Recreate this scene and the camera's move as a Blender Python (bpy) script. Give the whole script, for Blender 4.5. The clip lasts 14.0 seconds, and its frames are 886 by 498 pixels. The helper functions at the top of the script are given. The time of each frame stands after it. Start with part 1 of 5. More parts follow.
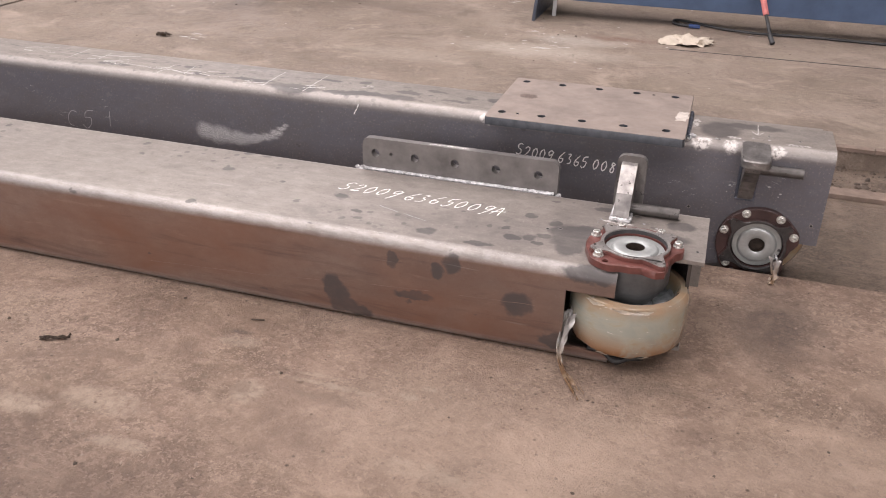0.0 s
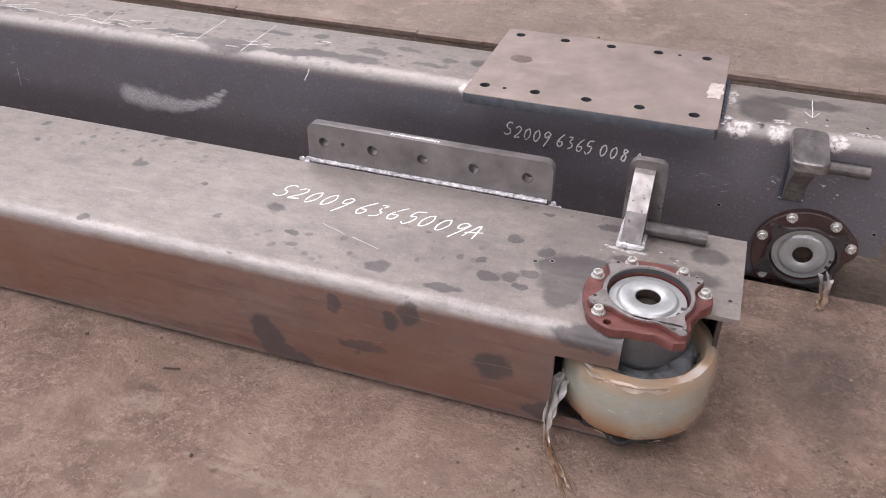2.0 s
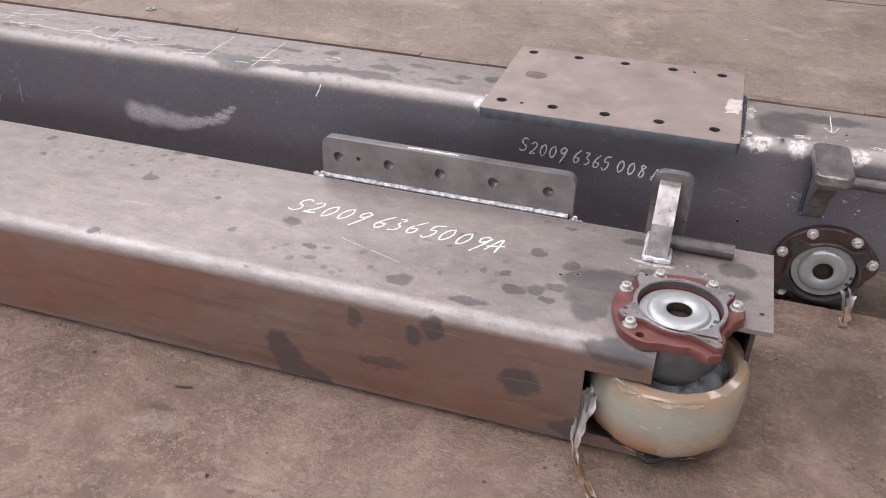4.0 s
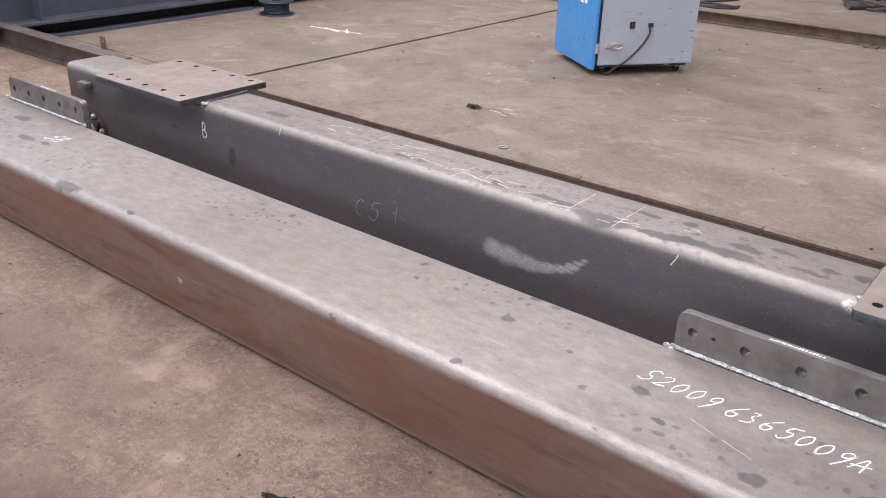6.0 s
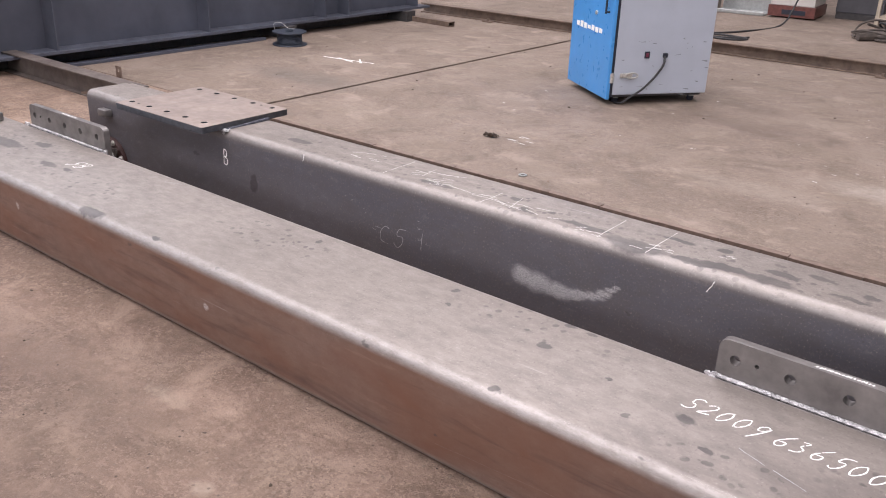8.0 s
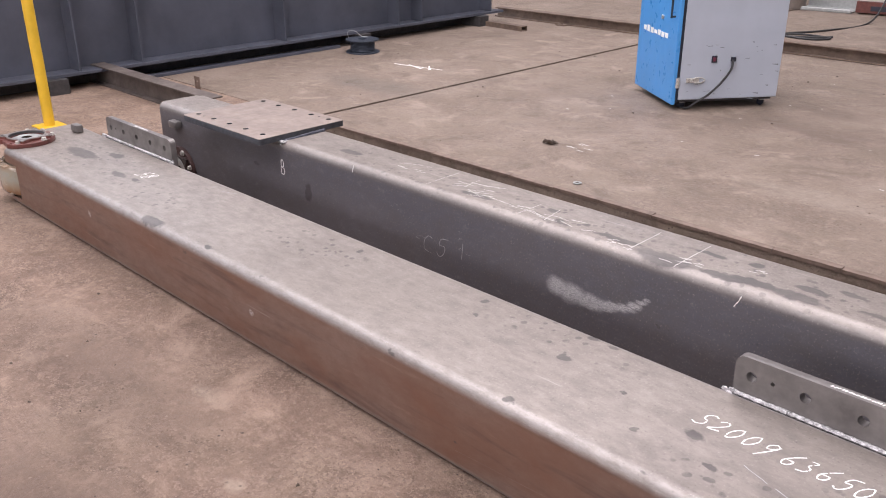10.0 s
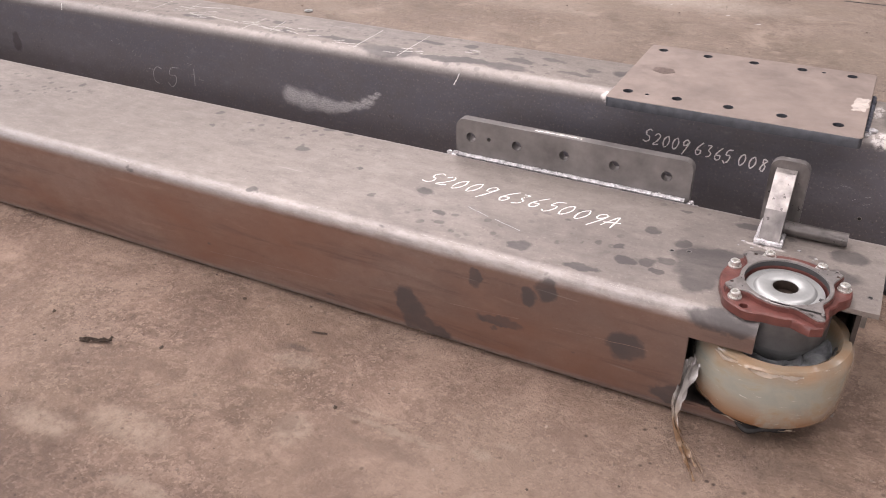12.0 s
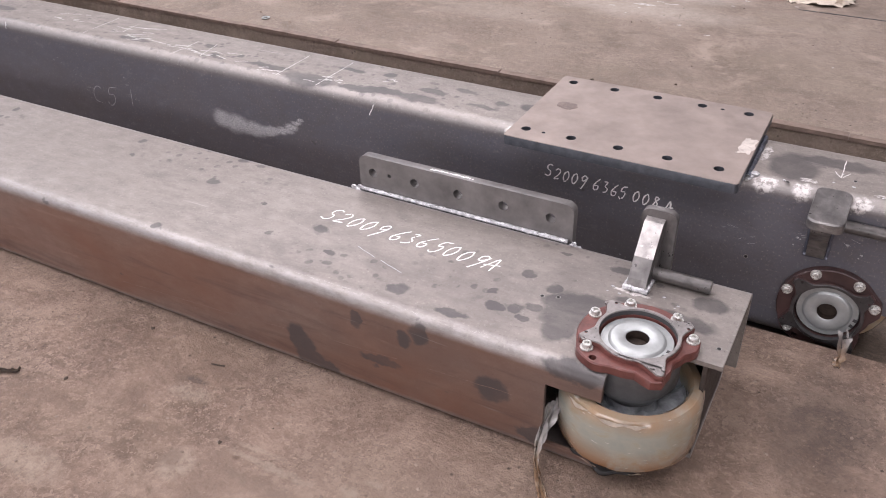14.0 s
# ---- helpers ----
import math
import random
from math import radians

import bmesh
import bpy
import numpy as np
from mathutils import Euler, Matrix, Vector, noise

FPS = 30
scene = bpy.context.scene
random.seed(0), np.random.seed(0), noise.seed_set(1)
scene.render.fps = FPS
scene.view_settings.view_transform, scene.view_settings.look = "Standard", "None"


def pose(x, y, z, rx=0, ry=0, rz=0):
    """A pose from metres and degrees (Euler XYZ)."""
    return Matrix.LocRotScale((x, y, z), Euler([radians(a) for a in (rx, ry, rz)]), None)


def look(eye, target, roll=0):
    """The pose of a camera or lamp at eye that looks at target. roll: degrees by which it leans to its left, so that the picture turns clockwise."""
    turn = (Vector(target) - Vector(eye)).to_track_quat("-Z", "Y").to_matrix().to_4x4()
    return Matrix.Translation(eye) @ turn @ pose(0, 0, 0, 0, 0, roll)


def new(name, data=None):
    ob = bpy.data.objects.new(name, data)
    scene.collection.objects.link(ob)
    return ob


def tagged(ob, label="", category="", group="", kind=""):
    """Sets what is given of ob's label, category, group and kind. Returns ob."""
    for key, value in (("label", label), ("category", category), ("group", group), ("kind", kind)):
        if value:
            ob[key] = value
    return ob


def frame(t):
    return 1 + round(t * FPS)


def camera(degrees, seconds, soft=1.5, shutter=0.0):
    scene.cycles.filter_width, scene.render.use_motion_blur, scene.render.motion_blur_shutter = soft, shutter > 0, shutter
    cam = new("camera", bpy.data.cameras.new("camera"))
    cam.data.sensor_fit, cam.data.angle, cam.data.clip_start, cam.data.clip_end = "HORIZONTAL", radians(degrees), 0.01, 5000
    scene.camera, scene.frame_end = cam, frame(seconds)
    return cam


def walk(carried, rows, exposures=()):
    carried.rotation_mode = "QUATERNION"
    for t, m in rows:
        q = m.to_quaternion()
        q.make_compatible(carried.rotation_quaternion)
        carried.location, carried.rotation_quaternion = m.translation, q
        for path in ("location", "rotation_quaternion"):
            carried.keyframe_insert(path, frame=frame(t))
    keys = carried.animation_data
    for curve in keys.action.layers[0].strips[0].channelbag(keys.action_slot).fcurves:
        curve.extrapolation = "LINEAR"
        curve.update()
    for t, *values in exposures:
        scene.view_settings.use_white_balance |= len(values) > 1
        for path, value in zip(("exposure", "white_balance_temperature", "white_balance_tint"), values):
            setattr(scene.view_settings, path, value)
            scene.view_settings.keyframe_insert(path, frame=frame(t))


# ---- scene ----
cam = camera(54.6, 14.0, soft=1.0)
PATH = [
    (0, (0.305, -2.092, 1.418), (-0.23, -0.399, 0.497), 1.1),
    (0.5, (0.265, -1.888, 1.429), (-0.26, -0.245, 0.416), 1.2),
    (1, (0.242, -1.749, 1.427), (-0.27, -0.154, 0.334), 1.3),
    (1.5, (0.213, -1.556, 1.427), (-0.296, 0.01, 0.291), 0.9),
    (2, (0.224, -1.385, 1.458), (-0.305, 0.162, 0.306), 0.3),
    (2.2, (0.236, -1.359, 1.446), (-0.315, 0.191, 0.304), -0.1),
    (4.3, (0.13, -1.411, 1.394), (-0.376, 0.192, 0.31), 1.1),
    (4.5, (0.133, -1.418, 1.406), (-0.494, 0.134, 0.311), 0.7),
    (5, (0.102, -1.454, 1.401), (-0.793, -0.052, 0.291), 0.7),
    (5.5, (0.008, -1.49, 1.465), (-1.015, -0.176, 0.358), 1.8),
    (6, (-0.054, -1.508, 1.497), (-1.175, -0.082, 0.655), 1.8),
    (6.5, (-0.087, -1.523, 1.487), (-1.223, -0.08, 0.695), 1.7),
    (7, (-0.099, -1.532, 1.483), (-1.243, -0.091, 0.7), 1.7),
    (7.5, (-0.109, -1.53, 1.474), (-1.258, -0.09, 0.695), 1.7),
    (8, (-0.14, -1.545, 1.466), (-1.285, -0.101, 0.69), 1.8),
    (8.2, (-0.151, -1.573, 1.461), (-1.373, -0.192, 0.687), 1.3),
    (9.2, (-0.15, -1.575, 1.49), (-1.605, -0.41, 0.735), 0.9),
    (10.3, (0.096, -1.446, 1.541), (-1.059, -0.017, 0.752), -0.2),
    (10.5, (0.11, -1.445, 1.531), (-0.932, 0.071, 0.747), -0.0),
    (11, (0.154, -1.481, 1.434), (-0.71, 0.167, 0.702), -0.1),
    (11.5, (0.181, -1.569, 1.342), (-0.606, 0.011, 0.401), -0.0),
    (12, (0.231, -1.587, 1.379), (-0.561, -0.081, 0.329), -0.8),
    (12.5, (0.289, -1.54, 1.449), (-0.498, -0.071, 0.343), -1.0),
    (13, (0.34, -1.508, 1.51), (-0.449, -0.042, 0.401), -0.7),
    (13.5, (0.429, -1.457, 1.537), (-0.377, 0.005, 0.435), -0.8),
    (14, (0.514, -1.42, 1.568), (-0.288, 0.045, 0.468), -0.9),
]
LIGHT = [(0.0, 0.16, 6600, 10), (1.0, 0.15, 6400, 11), (2.0, 0.12, 6200, 12), (4.3, 0.14, 6150, 11), (5.5, 0.17, 6200, 11), (6.0, 0.12, 6150, 10), (7.5, 0.12, 6300, 12), (11.0, 0.15, 6400, 13), (12.0, 0.15, 6600, 13), (12.5, 0.12, 6400, 13), (13.0, 0.12, 6250, 12), (14.0, 0.12, 6200, 12)]
walk(cam, [(t, look(eye, target, roll)) for t, eye, target, roll in PATH], LIGHT)

# ---- light ----
world = bpy.data.worlds.new("world")
scene.world = world
world.use_nodes = True
bg = world.node_tree.nodes["Background"]
sky = world.node_tree.nodes.new("ShaderNodeTexSky")
sky.sky_type, sky.sun_disc = "NISHITA", False
sky.sun_elevation, sky.sun_rotation = radians(50), radians(250)
world.node_tree.links.new(sky.outputs[0], bg.inputs[0])
bg.inputs[1].default_value = 0.1


def area_lamp(name, eye, target, sx, sy, power, colour):
    data = bpy.data.lights.new(name, "AREA")
    data.shape, data.size, data.size_y, data.energy, data.color = "RECTANGLE", sx, sy, power, colour
    ob = new(name, data)
    ob.matrix_world = look(eye, target)
    return ob


DAY = (1.0, 0.925, 0.935)
for x_, y_, length, power in ((-11.0, 4.0, 22, 620), (-6.5, 4.0, 22, 950), (-2.5, 0.0, 16, 750), (3.0, 0.0, 16, 600)):
    area_lamp("rooflight_lamp", (x_, y_, 7.9), (x_, y_ + 0.01, 0), 3.0, length, power, DAY)
area_lamp("gate_lamp", (-15.8, -0.5, 3.4), (0, -0.5, 1.6), 15, 6, 1000, (0.84, 0.89, 1.0))
# Unseen fill lamp added behind the camera to brighten surfaces facing it.
area_lamp("front_fill_lamp", (2.0, -11.8, 3.6), (2.0, 0, 0.6), 16, 3.5, 1000, (1.0, 0.93, 0.94))

# ---- materials ----


class Nodes:
    """A node material with a principled shader."""

    def __init__(self, name, rough=0.5, metal=0.0):
        self.m = bpy.data.materials.new(name)
        self.m.use_nodes = True
        self.t = self.m.node_tree
        self.b = self.t.nodes["Principled BSDF"]
        self.b.inputs["Roughness"].default_value = rough
        self.b.inputs["Metallic"].default_value = metal
        self.co = self.t.nodes.new("ShaderNodeTexCoord").outputs["Object"]

    def put(self, out, name):
        self.t.links.new(out, self.b.inputs[name])

    def stretch(self, sx, sy, sz, offset=(0, 0, 0), turn=0.0):
        n = self.t.nodes.new("ShaderNodeMapping")
        n.inputs["Rotation"].default_value = (0, 0, radians(turn))
        n.inputs["Scale"].default_value = (sx, sy, sz)
        n.inputs["Location"].default_value = offset
        self.t.links.new(self.co, n.inputs[0])
        return n.outputs[0]

    def noise(self, scale, detail=4.0, rough=0.55, co=None, warp=0.0):
        n = self.t.nodes.new("ShaderNodeTexNoise")
        n.inputs["Scale"].default_value = scale
        n.inputs["Detail"].default_value = detail
        n.inputs["Roughness"].default_value = rough
        n.inputs["Distortion"].default_value = warp
        self.t.links.new(co or self.co, n.inputs["Vector"])
        return n.outputs["Fac"]

    def cells(self, scale, co=None, feature="F1"):
        n = self.t.nodes.new("ShaderNodeTexVoronoi")
        n.feature = feature
        n.inputs["Scale"].default_value = scale
        self.t.links.new(co or self.co, n.inputs["Vector"])
        return n.outputs["Distance"]

    def flakes(self, scale, co):
        """A random value for each cell of a crazed pattern."""
        n = self.t.nodes.new("ShaderNodeTexVoronoi")
        n.inputs["Scale"].default_value = scale
        self.t.links.new(co, n.inputs["Vector"])
        x = self.t.nodes.new("ShaderNodeSeparateColor")
        self.t.links.new(n.outputs["Color"], x.inputs[0])
        return x.outputs[0]

    def ramp(self, fac, *stops):
        n = self.t.nodes.new("ShaderNodeValToRGB")
        e = n.color_ramp.elements
        while len(e) < len(stops):
            e.new(0.5)
        for k, (pos, c) in zip(e, stops):
            k.position = pos
            k.color = (*c, 1) if isinstance(c, tuple) else (c, c, c, 1)
        self.t.links.new(fac, n.inputs[0])
        return n.outputs[0]

    def mix(self, fac, a, b, kind="MIX"):
        n = self.t.nodes.new("ShaderNodeMix")
        n.data_type, n.blend_type = "RGBA", kind
        for sock, v in ((n.inputs[0], fac), (n.inputs[6], a), (n.inputs[7], b)):
            if isinstance(v, (int, float)):
                sock.default_value = v if sock.type == "VALUE" else (v, v, v, 1)
            elif isinstance(v, tuple):
                sock.default_value = (*v, 1)
            else:
                self.t.links.new(v, sock)
        return n.outputs[2]

    def math(self, op, a, b=0.5):
        n = self.t.nodes.new("ShaderNodeMath")
        n.operation, n.use_clamp = op, True
        for sock, v in ((n.inputs[0], a), (n.inputs[1], b)):
            if isinstance(v, (int, float)):
                sock.default_value = v
            else:
                self.t.links.new(v, sock)
        return n.outputs[0]

    def axis(self, which):
        n = self.t.nodes.new("ShaderNodeSeparateXYZ")
        self.t.links.new(self.co, n.inputs[0])
        return n.outputs[which]

    def corner_mask(self, depth, height, r):
        """1 on the rounded corners of a section in y and z."""
        def near(axis, size):
            d = self.free("ABSOLUTE", self.free("SUBTRACT", self.axis(axis), size / 2))
            return self.free("MULTIPLY", self.free("SUBTRACT", d, size / 2 - r), 1 / (0.45 * r))
        return self.math("MINIMUM", near("Y", depth), near("Z", height))

    def free(self, op, a, b=0.5):
        out = self.math(op, a, b)
        out.node.use_clamp = False
        return out

    def warp(self, amount, scale):
        n = self.t.nodes.new("ShaderNodeTexNoise")
        n.inputs["Scale"].default_value, n.inputs["Detail"].default_value = scale, 4
        self.t.links.new(self.co, n.inputs["Vector"])
        v = self.t.nodes.new("ShaderNodeVectorMath")
        v.operation = "MULTIPLY_ADD"
        self.t.links.new(n.outputs["Color"], v.inputs[0])
        v.inputs[1].default_value = (amount,) * 3
        w = self.t.nodes.new("ShaderNodeVectorMath")
        w.operation = "SUBTRACT"
        self.t.links.new(self.co, w.inputs[0])
        w.inputs[1].default_value = (amount / 2,) * 3
        self.t.links.new(w.outputs[0], v.inputs[2])
        return v.outputs[0]

    def blot(self, co, c, r, edge=0.22):
        """1 inside an ellipsoid round c, with a soft edge."""
        n = self.t.nodes.new("ShaderNodeMapping")
        n.inputs["Scale"].default_value = [1 / v for v in r]
        n.inputs["Location"].default_value = [-a / v for a, v in zip(c, r)]
        self.t.links.new(co, n.inputs[0])
        v = self.t.nodes.new("ShaderNodeVectorMath")
        v.operation = "LENGTH"
        self.t.links.new(n.outputs[0], v.inputs[0])
        return self.ramp(v.outputs["Value"], (1 - edge, 1.0), (1.0, 0.0))

    def bump(self, height, strength=0.3, distance=0.002):
        n = self.t.nodes.new("ShaderNodeBump")
        n.inputs["Strength"].default_value = strength
        n.inputs["Distance"].default_value = distance
        self.t.links.new(height, n.inputs["Height"])
        self.put(n.outputs[0], "Normal")


def plain(name, colour, rough=0.5, metal=0.0, spread=0.15, scale=20.0, bump=0.15):
    """A plain surface with slight variation of tone, gloss and relief."""
    n = Nodes(name, rough, metal)
    lo = tuple(c * (1 - spread) for c in colour)
    hi = tuple(min(1, c * (1 + spread)) for c in colour)
    f = n.noise(scale, 6, 0.6)
    n.put(n.ramp(f, (0.3, lo), (0.7, hi)), "Base Color")
    n.put(n.ramp(n.noise(scale * 3), (0.3, max(0, rough - 0.08)), (0.7, min(1, rough + 0.1))), "Roughness")
    if bump:
        n.bump(n.noise(scale * 6, 3), bump, 0.001)
    return n.m


def mill_steel(name, seed, stains=(), smears=(), ground=(), drips=(), dim_zones=(), rust=0.0, pale_top=False, depth=0.3):
    """Rolled steel: mill scale, dusty grey-brown bloom, oil stains and drips, rubbed corners with a painted highlight,
    ground spots, fine scratches.
    """
    n = Nodes(name, 0.5, 0.38)
    o = (seed, seed * 2, 0)
    big = n.noise(1.3, 5, 0.6, n.stretch(0.5, 1, 1, o), 0.4)
    fine = n.noise(30, 7, 0.7, n.stretch(0.5, 1, 1, o))
    mid = n.noise(7, 7, 0.68, n.stretch(0.6, 1, 1, (seed, 3, 3)), 0.4)
    speck = n.noise(130, 4, 0.7)
    base = n.mix(n.ramp(big, (0.35, 0.0), (0.65, 1.0)), (0.235, 0.206, 0.184), (0.3, 0.268, 0.243))
    # Sides darker blue-grey, passing into the paler base near the top.
    if pale_top:
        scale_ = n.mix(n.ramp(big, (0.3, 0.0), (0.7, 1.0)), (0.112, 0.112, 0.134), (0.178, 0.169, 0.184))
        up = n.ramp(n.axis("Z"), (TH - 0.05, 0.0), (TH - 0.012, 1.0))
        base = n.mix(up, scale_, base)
    base = n.mix(n.ramp(mid, (0.46, 0.0), (0.72, 0.42)), base, (0.13, 0.115, 0.108))
    base = n.mix(n.ramp(fine, (0.4, 0.0), (0.68, 0.45)), base, (0.13, 0.118, 0.113))
    base = n.mix(n.ramp(fine, (0.28, 0.3), (0.42, 0.0)), base, (0.33, 0.3, 0.28))
    base = n.mix(n.ramp(speck, (0.58, 0.0), (0.68, 0.55)), base, (0.4, 0.36, 0.335))
    base = n.mix(n.ramp(speck, (0.31, 0.6), (0.41, 0.0)), base, (0.07, 0.06, 0.056))
    # Rust on the front face; its brown also carries reddish floor bounce.
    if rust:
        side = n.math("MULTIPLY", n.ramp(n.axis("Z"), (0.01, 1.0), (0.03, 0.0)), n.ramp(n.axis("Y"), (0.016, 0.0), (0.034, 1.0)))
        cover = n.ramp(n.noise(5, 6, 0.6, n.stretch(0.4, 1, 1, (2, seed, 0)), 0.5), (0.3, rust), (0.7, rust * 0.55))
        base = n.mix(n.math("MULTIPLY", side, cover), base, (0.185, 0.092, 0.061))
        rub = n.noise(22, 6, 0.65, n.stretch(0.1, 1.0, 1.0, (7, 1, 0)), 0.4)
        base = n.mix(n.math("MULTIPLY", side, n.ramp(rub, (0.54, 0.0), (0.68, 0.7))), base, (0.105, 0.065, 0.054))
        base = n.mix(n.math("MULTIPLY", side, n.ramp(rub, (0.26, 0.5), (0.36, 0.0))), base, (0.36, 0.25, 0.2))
    # Corner wear, plus the bright band of the corner's highlight in the colour.
    worn = n.corner_mask(depth, TH, TR)
    worn = n.math("MULTIPLY", worn, n.ramp(n.noise(70, 6, 0.8, n.stretch(0.3, 1, 1)), (0.36, 0.14), (0.62, 0.36 if pale_top else 0.58)))
    base = n.mix(worn, base, (0.43, 0.41, 0.405))
    # Broad dimming: the duller reflection at the right end, with some grime.
    for c, r in dim_zones:
        dimming = n.math("MULTIPLY", n.blot(n.warp(0.2, 5), c, r, 0.6), n.ramp(mid, (0.36, 0.06), (0.58, 0.28)))
        base = n.mix(dimming, base, (0.085, 0.07, 0.066))
    warped = n.warp(0.045, 26)
    oil = n.ramp(n.noise(17, 3, 0.5, n.stretch(0.7, 1, 1, (seed, 4, 1))), (0.71, 0.0), (0.74, 0.75))
    for c, r in stains:
        oil = n.math("MAXIMUM", oil, n.blot(warped, c, r, 0.28))
    if drips:
        spots = n.ramp(n.cells(30, n.warp(0.012, 40)), (0.24, 1.0), (0.34, 0.0))
        spots = n.math("MULTIPLY", spots, n.ramp(n.noise(14, 3, 0.5), (0.44, 0.0), (0.5, 0.8)))
        where = None
        for c, r in drips:
            b = n.blot(warped, c, r, 0.5)
            where = b if where is None else n.math("MAXIMUM", where, b)
        oil = n.math("MAXIMUM", oil, n.math("MULTIPLY", spots, where))
    oil = n.math("MULTIPLY", oil, n.ramp(mid, (0.34, 0.68), (0.56, 1.0)))
    base = n.mix(n.math("MULTIPLY", oil, 0.86), base, (0.05, 0.045, 0.046))
    scratch = n.noise(60, 2, 0.5, n.stretch(0.06, 1.0, 1.0, o))
    base = n.mix(n.ramp(scratch, (0.71, 0.0), (0.79, 0.25)), base, (0.5, 0.48, 0.46))
    rough = n.mix(oil, n.ramp(fine, (0.3, 0.4), (0.7, 0.54)), 0.46)
    rough = n.mix(worn, rough, 0.35)
    metal = None
    if ground:
        bare = None
        for c, r in ground:
            b = n.blot(n.warp(0.035, 45), c, r, 0.3)
            bare = b if bare is None else n.math("MAXIMUM", bare, b)
        bare = n.math("MULTIPLY", bare, n.ramp(n.noise(70, 6, 0.75), (0.42, 0.0), (0.54, 1.0)))
        base = n.mix(bare, base, (0.6, 0.57, 0.55))
        rough = n.mix(bare, rough, 0.4)
    if smears:
        dusty = None
        for c, r in smears:
            b = n.blot(n.warp(0.03, 24), c, r, 0.5)
            dusty = b if dusty is None else n.math("MAXIMUM", dusty, b)
        dusty = n.math("MULTIPLY", dusty, n.ramp(n.noise(230, 9, 0.92, n.stretch(0.5, 1, 1.0)), (0.42, 0.0), (0.62, 0.72)))
        base = n.mix(dusty, base, (0.78, 0.77, 0.76))
        n.put(n.math("SUBTRACT", n.math("ADD", n.math("MULTIPLY", worn, 0.35), 0.36), n.math("MAXIMUM", dusty, n.math("MULTIPLY", oil, 0.25))), "Metallic")
        rough = n.mix(dusty, rough, 0.9)
    n.put(base, "Base Color")
    n.put(rough, "Roughness")
    n.bump(n.noise(150, 4, 0.65), 0.3, 0.001)
    return n.m


def concrete(name, lo, mid, hi, seed=0.0, marks=(), crisp=1.0, scars=()):
    """Worn, dusty concrete: clouds, sandy crust, trowel streaks, pits and grit."""
    n = Nodes(name, 0.75)
    o = (seed, seed, 0)
    dim = lambda c, k: tuple(min(1, v * k) for v in c)
    cloud = n.noise(1.5, 6, 0.62, n.stretch(1, 1, 1, o), 0.6)
    crust = n.noise(7, 12, 0.72, n.stretch(1, 1.05, 1, o, 28), 0.7)
    streak = n.noise(9, 9, 0.7, n.stretch(0.4, 1.4, 1, o, 32), 1.2)
    mott = n.noise(26, 9, 0.74, n.stretch(1, 1.05, 1, o, 28), 0.3)
    grit = n.noise(90, 6, 0.78)
    c = n.ramp(cloud, (0.32, lo), (0.5, mid), (0.68, hi))
    c = n.mix(n.ramp(crust, (0.5, 0.0), (0.6, 0.5 * crisp)), c, dim(hi, 1.18))
    c = n.mix(n.ramp(crust, (0.33, 0.4 * crisp), (0.44, 0.0)), c, dim(lo, 0.9))
    c = n.mix(n.ramp(streak, (0.55, 0.0), (0.66, 0.45 * crisp * crisp)), c, dim(hi, 1.25))
    c = n.mix(n.ramp(streak, (0.32, 0.4 * crisp * crisp), (0.43, 0.0)), c, dim(lo, 0.85))
    c = n.mix(n.ramp(mott, (0.54, 0.0), (0.61, 0.5 * crisp)), c, dim(hi, 1.35))
    c = n.mix(n.ramp(mott, (0.35, 0.6 * crisp), (0.43, 0.0)), c, dim(lo, 0.65))
    c = n.mix(n.ramp(grit, (0.34, 0.55), (0.44, 0.0)), c, dim(lo, 0.45))
    c = n.mix(n.ramp(grit, (0.58, 0.0), (0.68, 0.5)), c, dim(hi, 1.5))
    drag = n.noise(60, 5, 0.7, n.stretch(0.3, 1.5, 1, (seed, 1, 0), -38), 0.9)
    where = n.ramp(n.noise(2.1, 4, 0.6, n.stretch(1, 1, 1, (8 + seed, 3, 0)), 0.6), (0.5, 0.0), (0.62, 1.0))
    c = n.mix(n.math("MULTIPLY", where, n.ramp(drag, (0.56, 0.0), (0.63, 0.55 * crisp))), c, dim(hi, 1.35))
    c = n.mix(n.math("MULTIPLY", where, n.ramp(drag, (0.35, 0.55 * crisp), (0.42, 0.0))), c, dim(lo, 0.65))
    coarse = n.ramp(n.noise(3.6, 6, 0.6, n.stretch(0.7, 1.3, 1, (2 + seed, 5, 0), 30), 0.6), (0.4, 0.25), (0.58, 1.0))
    bits = n.flakes(52, n.warp(0.09, 24))
    c = n.mix(n.math("MULTIPLY", coarse, n.ramp(bits, (0.7, 0.0), (0.95, 0.5 * crisp))), c, dim(hi, 1.35))
    c = n.mix(n.math("MULTIPLY", coarse, n.ramp(bits, (0.04, 0.45 * crisp), (0.2, 0.0))), c, dim(lo, 0.7))
    crumbs = n.flakes(170, n.warp(0.03, 70))
    c = n.mix(n.math("MULTIPLY", coarse, n.ramp(crumbs, (0.84, 0.0), (0.96, 0.6 * crisp))), c, dim(hi, 1.5))
    c = n.mix(n.math("MULTIPLY", coarse, n.ramp(crumbs, (0.04, 0.55 * crisp), (0.13, 0.0))), c, dim(lo, 0.5))
    hue = n.noise(2.3, 5, 0.6, n.stretch(1, 1, 1, (6, 2 + seed, 0)), 0.5)
    c = n.mix(n.ramp(hue, (0.45, 0.0), (0.66, 0.25)), c, (mid[0] * 1.12, mid[1] * 1.2, mid[2] * 1.1))
    pale = n.noise(3.2, 8, 0.7, n.stretch(1, 1, 1, (9, seed, 0)), 0.5)
